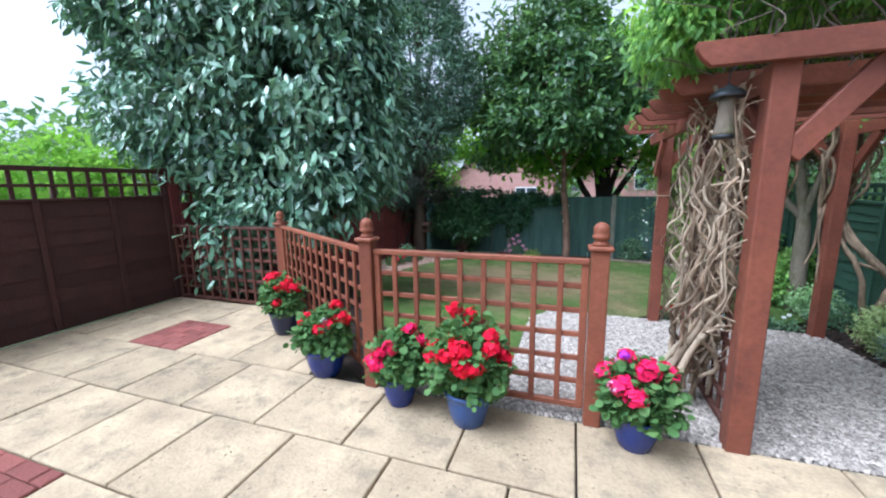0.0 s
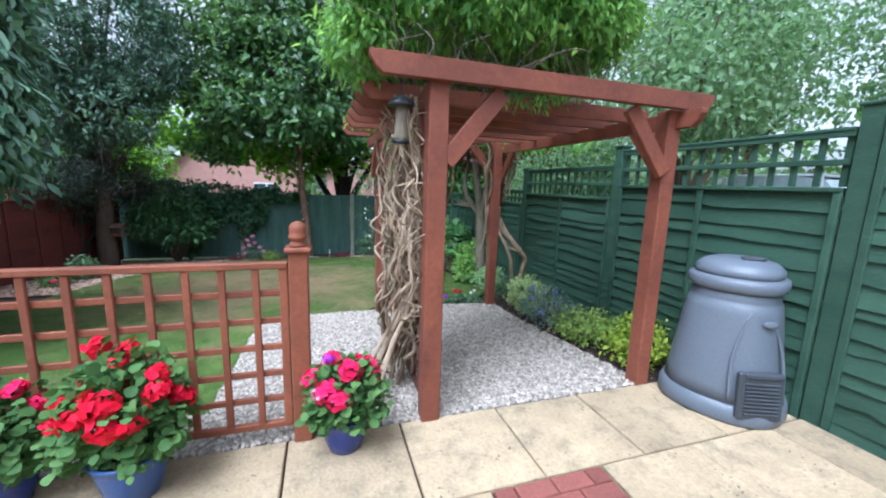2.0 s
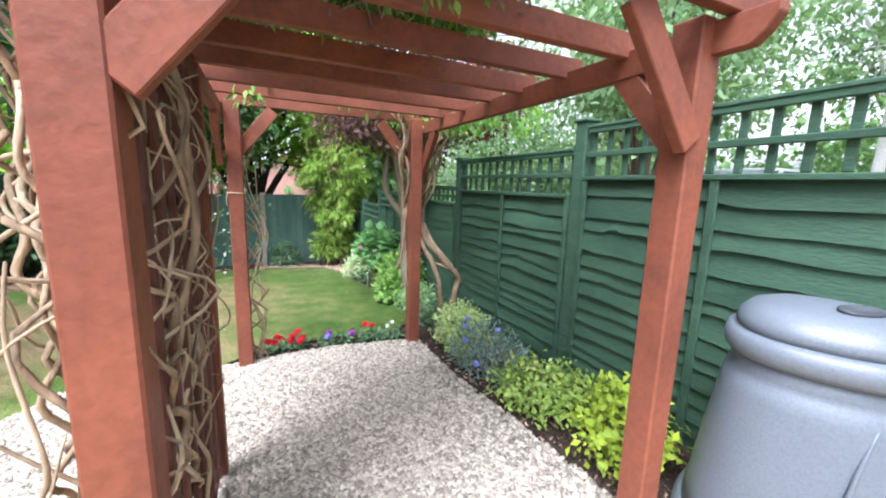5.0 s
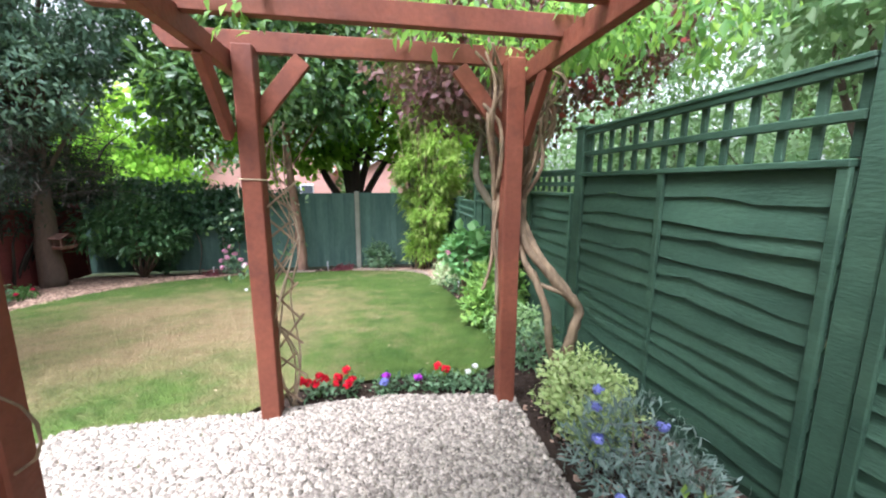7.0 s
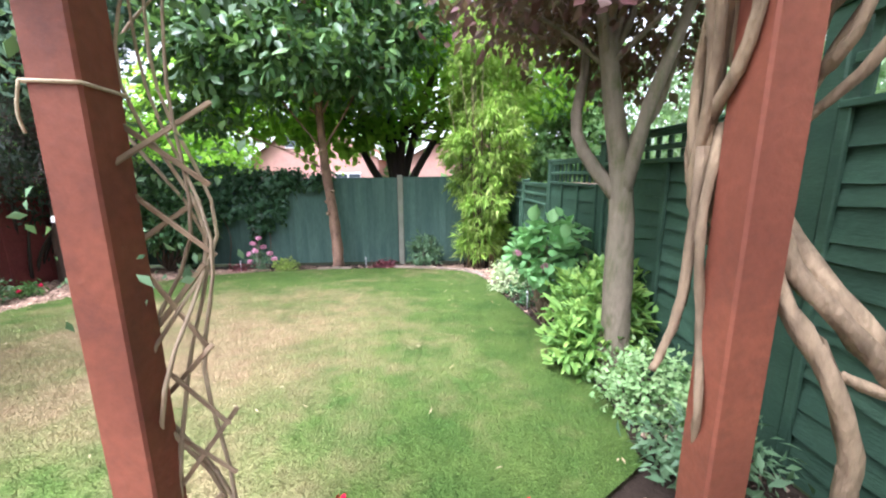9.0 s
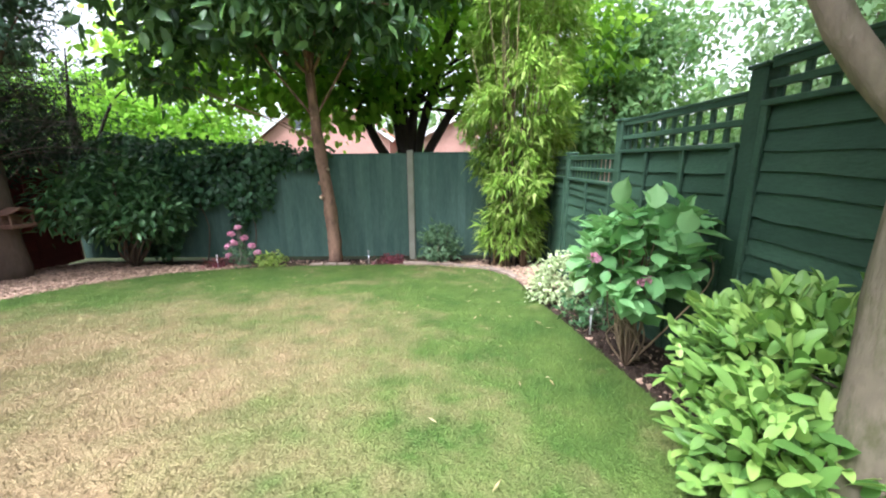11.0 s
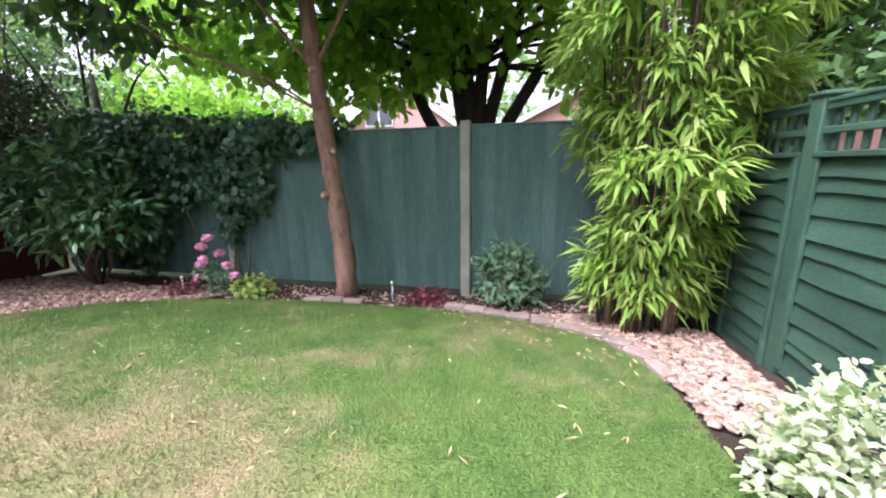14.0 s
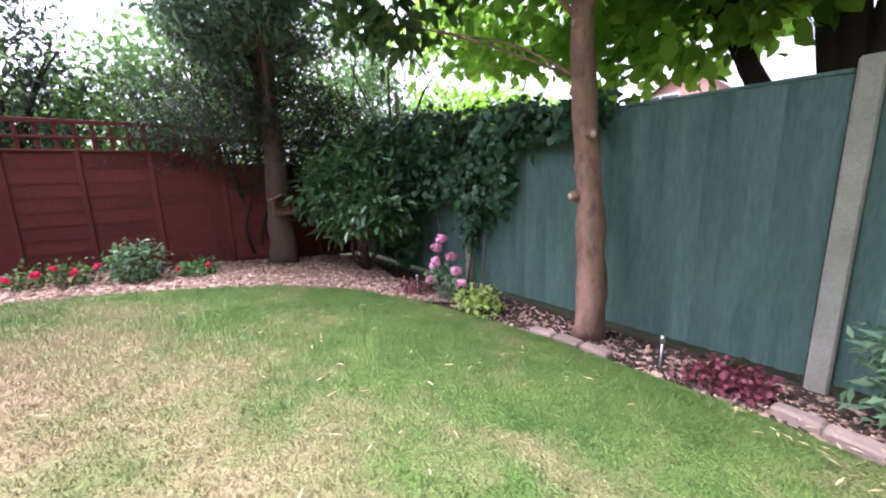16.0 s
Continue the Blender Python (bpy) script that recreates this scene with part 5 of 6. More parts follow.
# ---- compost bin ----
def compost_bin():
    t = thing("compost_bin", (2.775, 1.835, 0), "grey moulded plastic compost bin with a lid and a dark hatch", "compost bin", turn=-112)
    sq = lambda a: 0.88 * (1 + 0.03 * np.cos(4 * a))
    part("base_skirt", lathe([(0.395, 0), (0.405, 0.02), (0.40, 0.07), (0.385, 0.10), (0.365, 0.115), (0.30, 0.12)], M["bin"], 56, "base_skirt", squash=sq), t)
    part("body", lathe([(0.37, 0.10), (0.355, 0.2), (0.325, 0.42), (0.292, 0.64), (0.282, 0.69), (0.272, 0.70), (0.268, 0.72), (0.266, 0.77), (0.25, 0.775)], M["bin"], 56, "body", squash=sq), t)
    part("collar", lathe([(0.262, 0.765), (0.285, 0.77), (0.298, 0.785), (0.302, 0.81), (0.296, 0.838), (0.28, 0.85), (0.25, 0.855)], M["bin"], 56, "collar", squash=sq), t)
    lid = part("lid", lathe([(0.245, 0.85), (0.262, 0.855), (0.268, 0.872), (0.262, 0.895), (0.225, 0.93), (0.16, 0.95), (0.08, 0.958), (0.0, 0.96)], M["bin"], 56, "lid", squash=sq), t)
    part("lid_recess", lathe([(0.0, 0.0), (0.06, 0.0), (0.066, 0.005), (0.066, 0.012), (0.058, 0.012), (0.05, 0.004), (0, 0.003)], M["bin_dark"], 24, "recess"), lid, "dark lid hand hold", m=pose(0.085, 0.02, 0.954, 0, 6, 0) @ Matrix.Diagonal((0.6, 1.1, 1, 1)))
    for s in (-1, 1):
        part("rib", tubes("rib", [([(0.245, s * 0.06, 0.66), (0.258, s * 0.115, 0.5), (0.275, s * 0.145, 0.36), (0.308, s * 0.15, 0.14)], 0.006, 0.010, 8, 0.0)], M["bin"]), t)
    hatch = part("hatch", board(0.04, 0.25, 0.28, M["bin_dark"], 0.01), t, "dark grey slatted hatch", m=pose(0.328, 0, 0.195, 0, -5, 0))
    for k in range(9):
        part("slat", board(0.018, 0.19, 0.012, M["bin_dark"], 0.004), hatch, m=pose(0.022, 0, -0.1 + k * 0.022))
    part("grip", board(0.02, 0.2, 0.03, M["bin_dark"], 0.006), hatch, m=pose(0.022, 0, 0.122))
    part("badge", lathe([(0.0, 0), (0.04, 0), (0.042, 0.004), (0.03, 0.008), (0.0, 0.008)], M["bin"], 24, "badge"), t, m=pose(0.281, 0.03, 0.61, 0, 83, 0) @ Matrix.Diagonal((0.5, 1, 1, 1)))


compost_bin()


# ---- vines on the pergola ----
def wisteria_front():
    rng = np.random.default_rng(81)
    bx, by = 0.76, 2.62
    t = thing("wisteria", (bx, by, level(by) - 0.03), "old wisteria with twisted pale stems and a leafy head", "climbing plant")
    base = np.array([bx, by, level(by) - 0.03])
    for k in range(4):
        pts, ph = [], k * 1.57
        for s in np.linspace(0, 1, 12):
            r = 0.07 + 0.05 * math.sin(3 * s)
            pts.append((r * math.cos(ph + 4.6 * s) - 0.05 + 0.12 * s + rng.normal() * 0.012, r * math.sin(ph + 4.6 * s) - 0.18 * s + rng.normal() * 0.012, 1.95 * s))
        part("stem", tubes("stem", [(pts, 0.018 - 0.002 * k, 0.009, 9, 0.16)], M["vine_old"]), t)
    for k in range(36):
        ph, turns = rng.uniform(0, 6.283), rng.uniform(-8, 8)
        r0, r1 = rng.uniform(0.04, 0.16), rng.uniform(0.05, 0.17)
        oy = rng.uniform(-0.38, 0.25)
        pts = []
        for s in np.linspace(rng.uniform(0, 0.3), rng.uniform(0.72, 1.0), 15):
            r = (r0 + (r1 - r0) * s) * 0.8
            pts.append((r * math.cos(ph + turns * s) - 0.01 + rng.normal() * 0.03, oy * min(1, 2 * s) + r * 1.3 * math.sin(ph + turns * s) + rng.normal() * 0.025, 0.03 + 1.9 * s))
        part("stem", tubes("stem", [(pts, rng.uniform(0.005, 0.013), rng.uniform(0.004, 0.008), 6, 0.18)], M["vine" if k % 3 else "vine_old"]), t)
    for k, (dx, dy) in enumerate(((-0.30, -0.22), (-0.24, -0.30), (-0.33, -0.12))):
        pts = [(dx, dy, 0.0), (dx * 0.8, dy * 0.9, 0.16), (dx * 0.35, dy * 0.7, 0.42), (0.0 + 0.03 * k, -0.24, 0.75), (-0.06 + 0.05 * k, -0.30, 1.1), (0.04, -0.26 + 0.04 * k, 1.5), (0.02 - 0.06 * k, -0.25, 1.9)]
        part("stem", tubes("stem", [(pts, 0.026 - 0.004 * k, 0.011, 9, 0.14)], M["vine"]), t)
    for k in range(66):
        y0, z0 = rng.uniform(-0.5, 0.5), rng.uniform(0.2, 1.45)
        pts = [(0.03, y0, z0)]
        for s in range(4):
            last = pts[-1]
            pts.append((rng.choice([-0.05, 0.12]) + rng.normal() * 0.03, float(np.clip(last[1] + rng.normal() * 0.14, -0.5, 0.5)), min(1.85, last[2] + rng.uniform(0.02, 0.28))))
        part("stem", tubes("stem", [(pts, rng.uniform(0.003, 0.008), 0.0025, 6, 0.15)], M["vine" if k % 2 else "vine_old"]), t)
    twigs = []
    for k in range(300):
        a = np.array([rng.uniform(-0.2, 1.25), rng.uniform(-0.5, 0.75), rng.uniform(1.92, 2.05)])
        b = a + np.array([rng.normal() * 0.12, rng.normal() * 0.1, rng.uniform(0.06, 0.24)])
        c = b + np.array([rng.normal() * 0.1, rng.normal() * 0.1, rng.uniform(-0.05, 0.12)])
        twigs.append(([a, b, c], 0.0045, 0.002, 5, 0.0))
    part("brushwood", tubes("brushwood", twigs, M["twig"]), t)
    lobes = [(0.0, -0.28, 2.42, 0.40, 0.32, 0.26), (0.55, -0.3, 2.48, 0.6, 0.34, 0.28), (0.95, -0.28, 2.44, 0.42, 0.34, 0.26), (0.3, 0.15, 2.44, 0.6, 0.45, 0.25), (0.9, 0.2, 2.42, 0.45, 0.45, 0.25), (-0.25, -0.1, 2.16, 0.2, 0.35, 0.22), (0.6, -0.2, 2.74, 0.65, 0.45, 0.25), (0.0, -0.3, 2.66, 0.38, 0.36, 0.26), (1.02, -0.25, 2.6, 0.34, 0.36, 0.24), (0.5, 0.55, 2.34, 0.7, 0.4, 0.12), (1.05, 0.4, 2.32, 0.4, 0.5, 0.12)]
    p, o = crown(lobes, 1900, 22, 0.055, rng, (0.74, 1.03))
    high = p[:, 2] > 2.04 + 0.05 * np.sin(p[:, 0] * 9) + 0.04 * np.sin(p[:, 1] * 13 + 1)
    p, o = p[high], o[high]
    part("foliage", foliage("foliage", p, o, 0.058, 0.021, M["wisteria"], rng, 0.7, 0.45), t)
    r1, r2 = crown([(0.75, -0.3, 1.99, 0.2, 0.08, 0.08), (1.0, 0.2, 2.07, 0.2, 0.25, 0.06), (0.45, 0.4, 2.08, 0.3, 0.3, 0.05)], 110, 13, 0.04, rng)
    part("foliage", foliage("foliage", r1, r2, 0.05, 0.019, M["wisteria"], rng, 0.8, 0.45), t)
    q, o2 = crown([(1.75, 2.15, 2.0, 0.3, 0.25, 0.14), (1.85, 1.5, 1.98, 0.22, 0.3, 0.12), (-0.1, 1.3, 1.95, 0.14, 0.12, 0.08), (0.35, 1.5, 1.9, 0.1, 0.06, 0.06)], 75, 13, 0.05, rng)
    part("foliage", foliage("foliage", q, o2, 0.065, 0.025, M["wisteria"], rng, 0.7, 0.5), t)


wisteria_front()


def wisteria_back():
    rng = np.random.default_rng(82)
    b = np.array([2.67, 4.5, level(4.5) - 0.03])
    t = thing("wisteria", tuple(b), "thick old wisteria trunk leaning to a pergola post", "climbing plant")
    px, py = PX1 - b[0], PY1 - b[1]
    runs = [([(0, 0.02, 0), (0.01, -0.02, 0.2), (0.035, -0.07, 0.4), (0.06, -0.08, 0.54), (0.085, -0.08, 0.65), (0.0, -0.08, 0.745), (-0.14, -0.03, 0.91), (-0.235, 0.05, 1.06), (px + 0.085, py + 0.05, 1.3), (px + 0.075, py + 0.04, 1.7), (px + 0.08, py + 0.03, 2.1)], 0.037, 0.016),
            ([(-0.005, 0.0, 0.2), (-0.05, -0.03, 0.34), (-0.09, -0.05, 0.46), (-0.11, -0.06, 0.62), (-0.18, -0.03, 0.82), (-0.255, 0.03, 0.98), (px + 0.065, py + 0.07, 1.2), (px + 0.13, py + 0.05, 1.65), (px + 0.09, py, 2.12)], 0.025, 0.017),
            ([(0.06, -0.08, 0.68), (-0.03, -0.06, 0.81), (-0.16, 0.0, 0.98), (px + 0.08, py + 0.09, 1.25), (px - 0.02, py + 0.085, 1.6), (px - 0.09, py + 0.05, 2.12)], 0.026, 0.018),
            ([(0.01, -0.08, 0.74), (-0.1, -0.06, 0.78), (-0.15, -0.04, 0.8)], 0.014, 0.012),
            ([(px - 0.17, py + 0.03, 0.74), (px - 0.15, py + 0.03, 0.79), (px - 0.125, py + 0.03, 0.88), (px - 0.11, py + 0.03, 1.0), (px - 0.1, py + 0.04, 1.3)], 0.009, 0.013)]
    for pts, r0, r1 in runs:
        part("trunk", tubes("trunk", [(pts, r0, r1, 11, 0.15)], M["vine_old"]), t)
    for k in range(13):
        side = -1 if k % 2 else 1
        a = rng.uniform(0.95, 1.15)
        pts = [(px + 0.09, py + 0.1, a), (px + side * 0.075, py + 0.07 + rng.normal() * 0.02, a + 0.2)]
        for z in (1.5, 1.75, 1.95, 2.12):
            pts.append((px + side * (0.065 + (z - 1.2) * rng.uniform(0.02, 0.28)), py + rng.normal() * 0.08, z))
        part("stem", tubes("stem", [(pts, rng.uniform(0.010, 0.016), 0.008, 7, 0.14)], M["vine_old"]), t)
    pts = [(px - 0.07, py - 0.02, 0.55), (px - 0.1, py - 0.05, 0.7), (px - 0.08, py, 0.85), (px - 0.11, py, 1.1), (px - 0.07, py + 0.03, 1.35)]
    part("stem", tubes("stem", [(pts, 0.009, 0.012, 7, 0.14)], M["vine_old"]), t)
    lobes = [(px - 0.1, py, 2.28, 0.4, 0.4, 0.1), (px - 0.5, py - 0.3, 2.26, 0.4, 0.3, 0.08), (0.42, -0.3, 2.2, 0.36, 0.4, 0.2), (0.1, -0.1, 2.3, 0.3, 0.35, 0.12)]
    p, o = crown(lobes, 110, 13, 0.06, rng)
    part("foliage", foliage("foliage", p, o, 0.07, 0.027, M["wisteria"], rng, 0.8), t)


wisteria_back()


def post_climber():
    """A thin rose on a piece of expanding trellis beside the far pergola post."""
    rng = np.random.default_rng(83)
    x0, y0, z0 = PX0 + 0.06, PY1 + 0.06, level(PY1)
    tr = thing("diamond_trellis", (x0, y0, z0 - 0.02), "weathered expanding trellis strips beside a pergola post", "trellis")
    for k in range(7):
        z = 0.02 + k * 0.2
        for s in (1, -1):
            part("strip", board(0.013, 0.006, 0.25, M["vine_old"], 0.002), tr, m=pose(0.085 + rng.normal() * 0.02, 0.006 * s, z + 0.1 + rng.normal() * 0.02, rng.normal() * 12, 40 * s + rng.normal() * 12, 0))
    t = thing("climbing_rose", (x0 + 0.1, y0 + 0.03, z0 - 0.03), "sparse climbing rose with small white flowers on a post", "climbing plant")
    for k in range(5):
        pts = [(rng.normal() * 0.02, rng.normal() * 0.02, 0)]
        for z in (0.35, 0.75, 1.1, 1.45, 1.75):
            pts.append((rng.normal() * 0.06 - 0.02, rng.normal() * 0.04, z))
        part("stem", tubes("stem", [(pts, 0.007, 0.003, 6, 0.1)], M["vine"]), t)
    p, o = crown([(-0.28, 0.05, 1.2, 0.07, 0.08, 0.4), (0.02, 0.05, 1.75, 0.14, 0.1, 0.2), (-0.3, 0.05, 1.65, 0.12, 0.1, 0.18), (0.0, 0.0, 1.2, 0.1, 0.08, 0.2)], 55, 7, 0.05, rng)
    part("foliage", foliage("foliage", p, o, 0.034, 0.018, M["grey_bush"], rng, 0.3), t)
    for k in range(9):
        part("flower_head", flower("whitefl", 0.010, rng), t, m=pose(-0.22 + rng.normal() * 0.04, rng.normal() * 0.05, rng.uniform(0.75, 1.5)))
    tw = thing("twine", (PX0 + 0.055, PY1, 1.2), "loop of pale twine round a pergola post", "twine")
    ring = [(0.056, 0.056, 0), (-0.056, 0.056, 0.004), (-0.056, -0.056, 0.008), (0.056, -0.056, 0.004), (0.056, 0.056, 0)]
    lines = [([ring[k], ring[k + 1]], 0.004, 0.004, 5, 0.0) for k in range(4)] + [([(-0.056, -0.058, 0.008), (-0.066, -0.062, -0.05), (-0.062, -0.06, -0.09)], 0.003, 0.003, 5, 0.0)]
    part("loop", tubes("loop", lines, M["twine"]), tw)


post_climber()


def lantern():
    t = thing("lantern", (0.67, 2.2, 1.55), "grey metal bird feeder lantern hanging on the vine", "bird feeder")
    part("roof", lathe([(0.0, 0.245), (0.012, 0.244), (0.016, 0.236), (0.045, 0.226), (0.068, 0.205), (0.077, 0.188), (0.074, 0.184), (0.0, 0.192)], M["lantern_metal"], 24, "roof"), t)
    part("tube", lathe([(0.033, 0.195), (0.034, 0.12), (0.037, 0.07), (0.044, 0.035), (0.046, 0.012), (0.0, 0.012)], M["bark_pale"], 20, "tube"), t, "buff seed tube")
    part("tray", lathe([(0.0, 0.0), (0.045, 0.0), (0.05, 0.015), (0.042, 0.01), (0.0, 0.01)], M["lantern_metal"], 24, "tray"), t)
    part("hook", tubes("hook", [([(0, 0, 0.235), (0.0, 0, 0.29), (0.03, 0.01, 0.33), (0.09, 0.02, 0.34)], 0.003, 0.003, 5, 0.0)], M["lantern_metal"]), t)


lantern()


def bedding():
    """Annual flowers along the gravel's far edge."""
    rng = np.random.default_rng(84)
    for x, y, fl in ((1.14, 4.77, [("red", 6)]), (1.32, 4.79, [("red", 5)]), (1.6, 4.76, [("purple", 1), ("bluefl", 1)]), (1.8, 4.76, [("purple", 1)]), (1.97, 4.74, [("red", 2)]), (2.1, 4.73, [("whitefl", 1)]), (2.22, 4.71, [("whitefl", 1)])):
        z = level(y) - 0.02
        t = thing("bedding_plant", (x, y, z), "small bedding plant with " + {"red": "red", "purple": "purple", "whitefl": "white"}[fl[0][0]] + " flowers at the gravel edge", "flower", "annual flowers at the gravel edge")
        p, o = crown([(0, 0, 0.06, 0.085, 0.06, 0.06)], 26, 6, 0.02, rng)
        p[:, 2] = np.maximum(p[:, 2], 0.02)
        part("foliage", foliage("foliage", p, o, 0.04, 0.018, M["grey_bush"], rng, -0.2), t)
        for mat_name, c in fl:
            for k in range(c):
                at = (rng.normal() * 0.05, -0.02 + rng.normal() * 0.03, rng.uniform(0.1, 0.19))
                part("stalk", tubes("stalk", [([(0, 0, 0.01), at], 0.003, 0.002, 5, 0.0)], M["geranium"]), t)
                part("flower_head", flower(mat_name, 0.022 if mat_name == "whitefl" else 0.031, rng), t, m=pose(*at, 30, 0, rng.uniform(0, 360)))


bedding()


# ---- small garden things ----
def stake_light(x, y, h=0.22):
    t = thing("garden_stake_light", (x, y, level(y) - 0.03), "slim steel solar stake light in the border", "garden light", "solar stake lights")
    part("stake", lathe([(0.004, 0), (0.007, 0.02), (0.007, h * 0.8), (0.0, h * 0.8)], M["steel"], 10, "stake"), t)
    part("head", lathe([(0.0, h * 0.8), (0.012, h * 0.8), (0.014, h * 0.9), (0.014, h), (0.0, h + 0.004)], M["steel"], 14, "head"), t)


for x, y in ((-1.72, 10.28), (0.42, 10.55), (2.68, 7.67)):
    stake_light(x, y)


def bird_box():
    t = thing("bird_table", (-3.84, 9.69, 0.09), "small open wooden bird table fixed to a trunk", "bird table", turn=-8)
    m = M["bird_wood"]
    part("floor", board(0.17, 0.26, 0.022, m, 0.004), t, m=pose(0.06, 0, 0))
    part("back", board(0.02, 0.22, 0.15, m, 0.004), t, m=pose(-0.02, 0, 0.085))
    for q in (-1, 1):
        part("roof", board(0.22, 0.18, 0.016, m, 0.004), t, m=pose(0.06, 0.078 * q, 0.205, -q * 24, 0, 0))
        part("lip", board(0.17, 0.016, 0.03, m, 0.003), t, m=pose(0.06, 0.125 * q, 0.025))
        part("upright", board(0.022, 0.022, 0.15, m, 0.003), t, m=pose(0.13, 0.115 * q, 0.085))
    part("lip", board(0.016, 0.26, 0.03, m, 0.003), t, m=pose(0.145, 0, 0.025))


bird_box()
for a, z in ((200, 1.05), (250, 0.35), (150, 0.55), (320, 0.75), (230, 1.45)):
    q = radians(a)
    t = thing("pruned_stub", (-0.19 + 0.1 * math.cos(q), 10.65 + 0.1 * math.sin(q), z), "pale pruned branch stub on the reddish trunk", "branch stub", "pruned stubs")
    part("stub", lathe([(0.045, -0.06), (0.034, 0.0), (0.026, 0.018)], M["bark_red"], 12, "stub"), t, m=pose(0, 0, 0, 0, 90, a))
    part("cut", lathe([(0.0, 0.0), (0.02, 0.0), (0.019, 0.003), (0.0, 0.004)], M["cut_wood"], 12, "cut"), t, "pale cut end", m=pose(0, 0, 0, 0, 90, a) @ pose(0, 0, 0.017))


def edging(points):
    line = spline(points, 8)
    t = thing("brick_edging", (0, 0, 0), "edging of weathered buff bricks along the lawn", "lawn edging", "runs of brick edging")
    seg = np.linalg.norm(np.diff(line, axis=0), axis=1)
    cum = np.r_[0, np.cumsum(seg)]
    rng = np.random.default_rng(5)
    n = int(cum[-1] / 0.2)
    for k in range(n):
        s = (k + 0.5) * 0.2
        x, y = np.interp(s, cum, line[:, 0]), np.interp(s, cum, line[:, 1])
        x2, y2 = np.interp(s + 0.05, cum, line[:, 0]), np.interp(s + 0.02, cum, line[:, 1])
        part("brick", board(0.193, 0.095, 0.09, M["edging"], 0.012), t, m=pose(x, y, level(y) - 0.012 + rng.normal() * 0.004, rng.normal() * 3, rng.normal() * 3, math.degrees(math.atan2(y2 - y, x2 - x))))


edging([(0.95, 10.52), (1.3, 10.40), (1.65, 10.28), (1.95, 10.18), (2.22, 9.98), (2.4, 9.7), (2.46, 9.35)])
edging([(-0.42, 10.40), (-0.1, 10.41), (0.22, 10.42)])

# ---- beyond the fences ----
def far_tree(name, x, y, z, lobes, clumps, per, r, leaf, mat_name, trunk_mat, label, seed, trunk=(0.12, 0.04), tall=3.0, tips=10):
    base = (x, y, z)
    world = [(l[0] + x, l[1] + y, l[2] + z, *l[3:]) for l in lobes]
    rng = np.random.default_rng(seed)
    limbs = [([base, (x + 0.05, y, z + tall * 0.4), (x, y + 0.05, z + tall)], trunk[0], trunk[1], 9, 0.04)] + fan((x, y, z + tall * 0.35), tips_in(world, tips, rng, 0.8), trunk[0] * 0.4, 0.01, seed=seed)
    return tree(name, base, limbs, world, clumps, per, r, leaf, M[mat_name], M[trunk_mat], label, seed=seed, shell=(0.3, 1.05), group="trees beyond the fences")


ROUND = [(0, 0, 3.2, 1.9, 1.9, 1.7), (-1.0, -0.6, 2.3, 1.2, 1.2, 1.0), (1.0, 0.4, 2.4, 1.3, 1.2, 1.1), (0.2, 0.3, 4.6, 1.3, 1.3, 1.1)]
LOW = [(0, 0, 1.5, 1.6, 1.8, 1.5), (0.3, 1.3, 1.3, 1.3, 1.3, 1.3), (-0.2, -1.3, 1.4, 1.3, 1.2, 1.3)]
TALL = [(0, 0, 5.5, 1.8, 1.8, 2.2), (0.6, 0.8, 3.8, 1.4, 1.3, 1.3), (-0.5, -0.8, 4.2, 1.3, 1.3, 1.3), (0, 0, 8.0, 1.4, 1.4, 1.8)]
far_tree("maple_tree", -6.6, 3.1, -0.1, [(0, 0, 1.5, 1.3, 1.6, 0.8), (-1.2, 0.6, 1.3, 1.2, 1.4, 0.8), (0.2, -1.4, 1.2, 1.0, 1.2, 0.7)], 420, 14, 0.12, (0.12, 0.075), "lime", "bark", "bright yellow-green maple beyond the brown fence", 101, tall=1.5)
far_tree("blue_conifer_tree", -9.5, 4.5, -0.2, [(0, 0, 1.5, 2.0, 2.2, 1.2)], 250, 14, 0.2, (0.16, 0.06), "far_leaves", "bark", "grey-green bush far beyond the brown fence", 102, tall=1.2)
far_tree("lime_tree", -12.0, 22.0, -0.8, [(0, 0, 3.0, 3.6, 2.2, 2.6), (2.8, 0.2, 2.4, 2.4, 1.8, 2.0), (-3.4, 0, 3.4, 3.0, 2.0, 2.6)], 1000, 16, 0.3, (0.26, 0.17), "lime", "bark", "sunlit bright green tree behind the back fence", 103, tall=2.4)
far_tree("ash_tree", 6.2, 5.2, -0.3, [(l[0], l[1], l[2] + 0.9, *l[3:]) for l in ROUND], 900, 18, 0.2, (0.105, 0.055), "haze_pale_leaves", "bark", "pale green tree beyond the green fence", 104, tall=3.6)
far_tree("ash_tree", 6.8, 9.6, -0.5, ROUND, 800, 17, 0.2, (0.11, 0.055), "haze_pale_leaves", "bark", "pale green tree beyond the green fence", 105, tall=3.6)
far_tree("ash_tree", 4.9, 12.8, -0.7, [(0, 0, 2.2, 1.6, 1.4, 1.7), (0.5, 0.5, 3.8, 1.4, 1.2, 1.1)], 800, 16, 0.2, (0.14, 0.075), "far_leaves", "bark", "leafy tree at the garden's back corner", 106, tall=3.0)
far_tree("birch_tree", 9.0, 2.4, -0.2, TALL, 480, 15, 0.22, (0.11, 0.06), "haze_pale_leaves", "white", "slim birch with a white trunk beyond the fence", 107, (0.09, 0.03), 8.0)
far_tree("birch_tree", 9.6, 3.8, -0.2, TALL, 480, 15, 0.22, (0.11, 0.06), "haze_pale_leaves", "white", "slim birch with a white trunk beyond the fence", 108, (0.09, 0.03), 8.5)
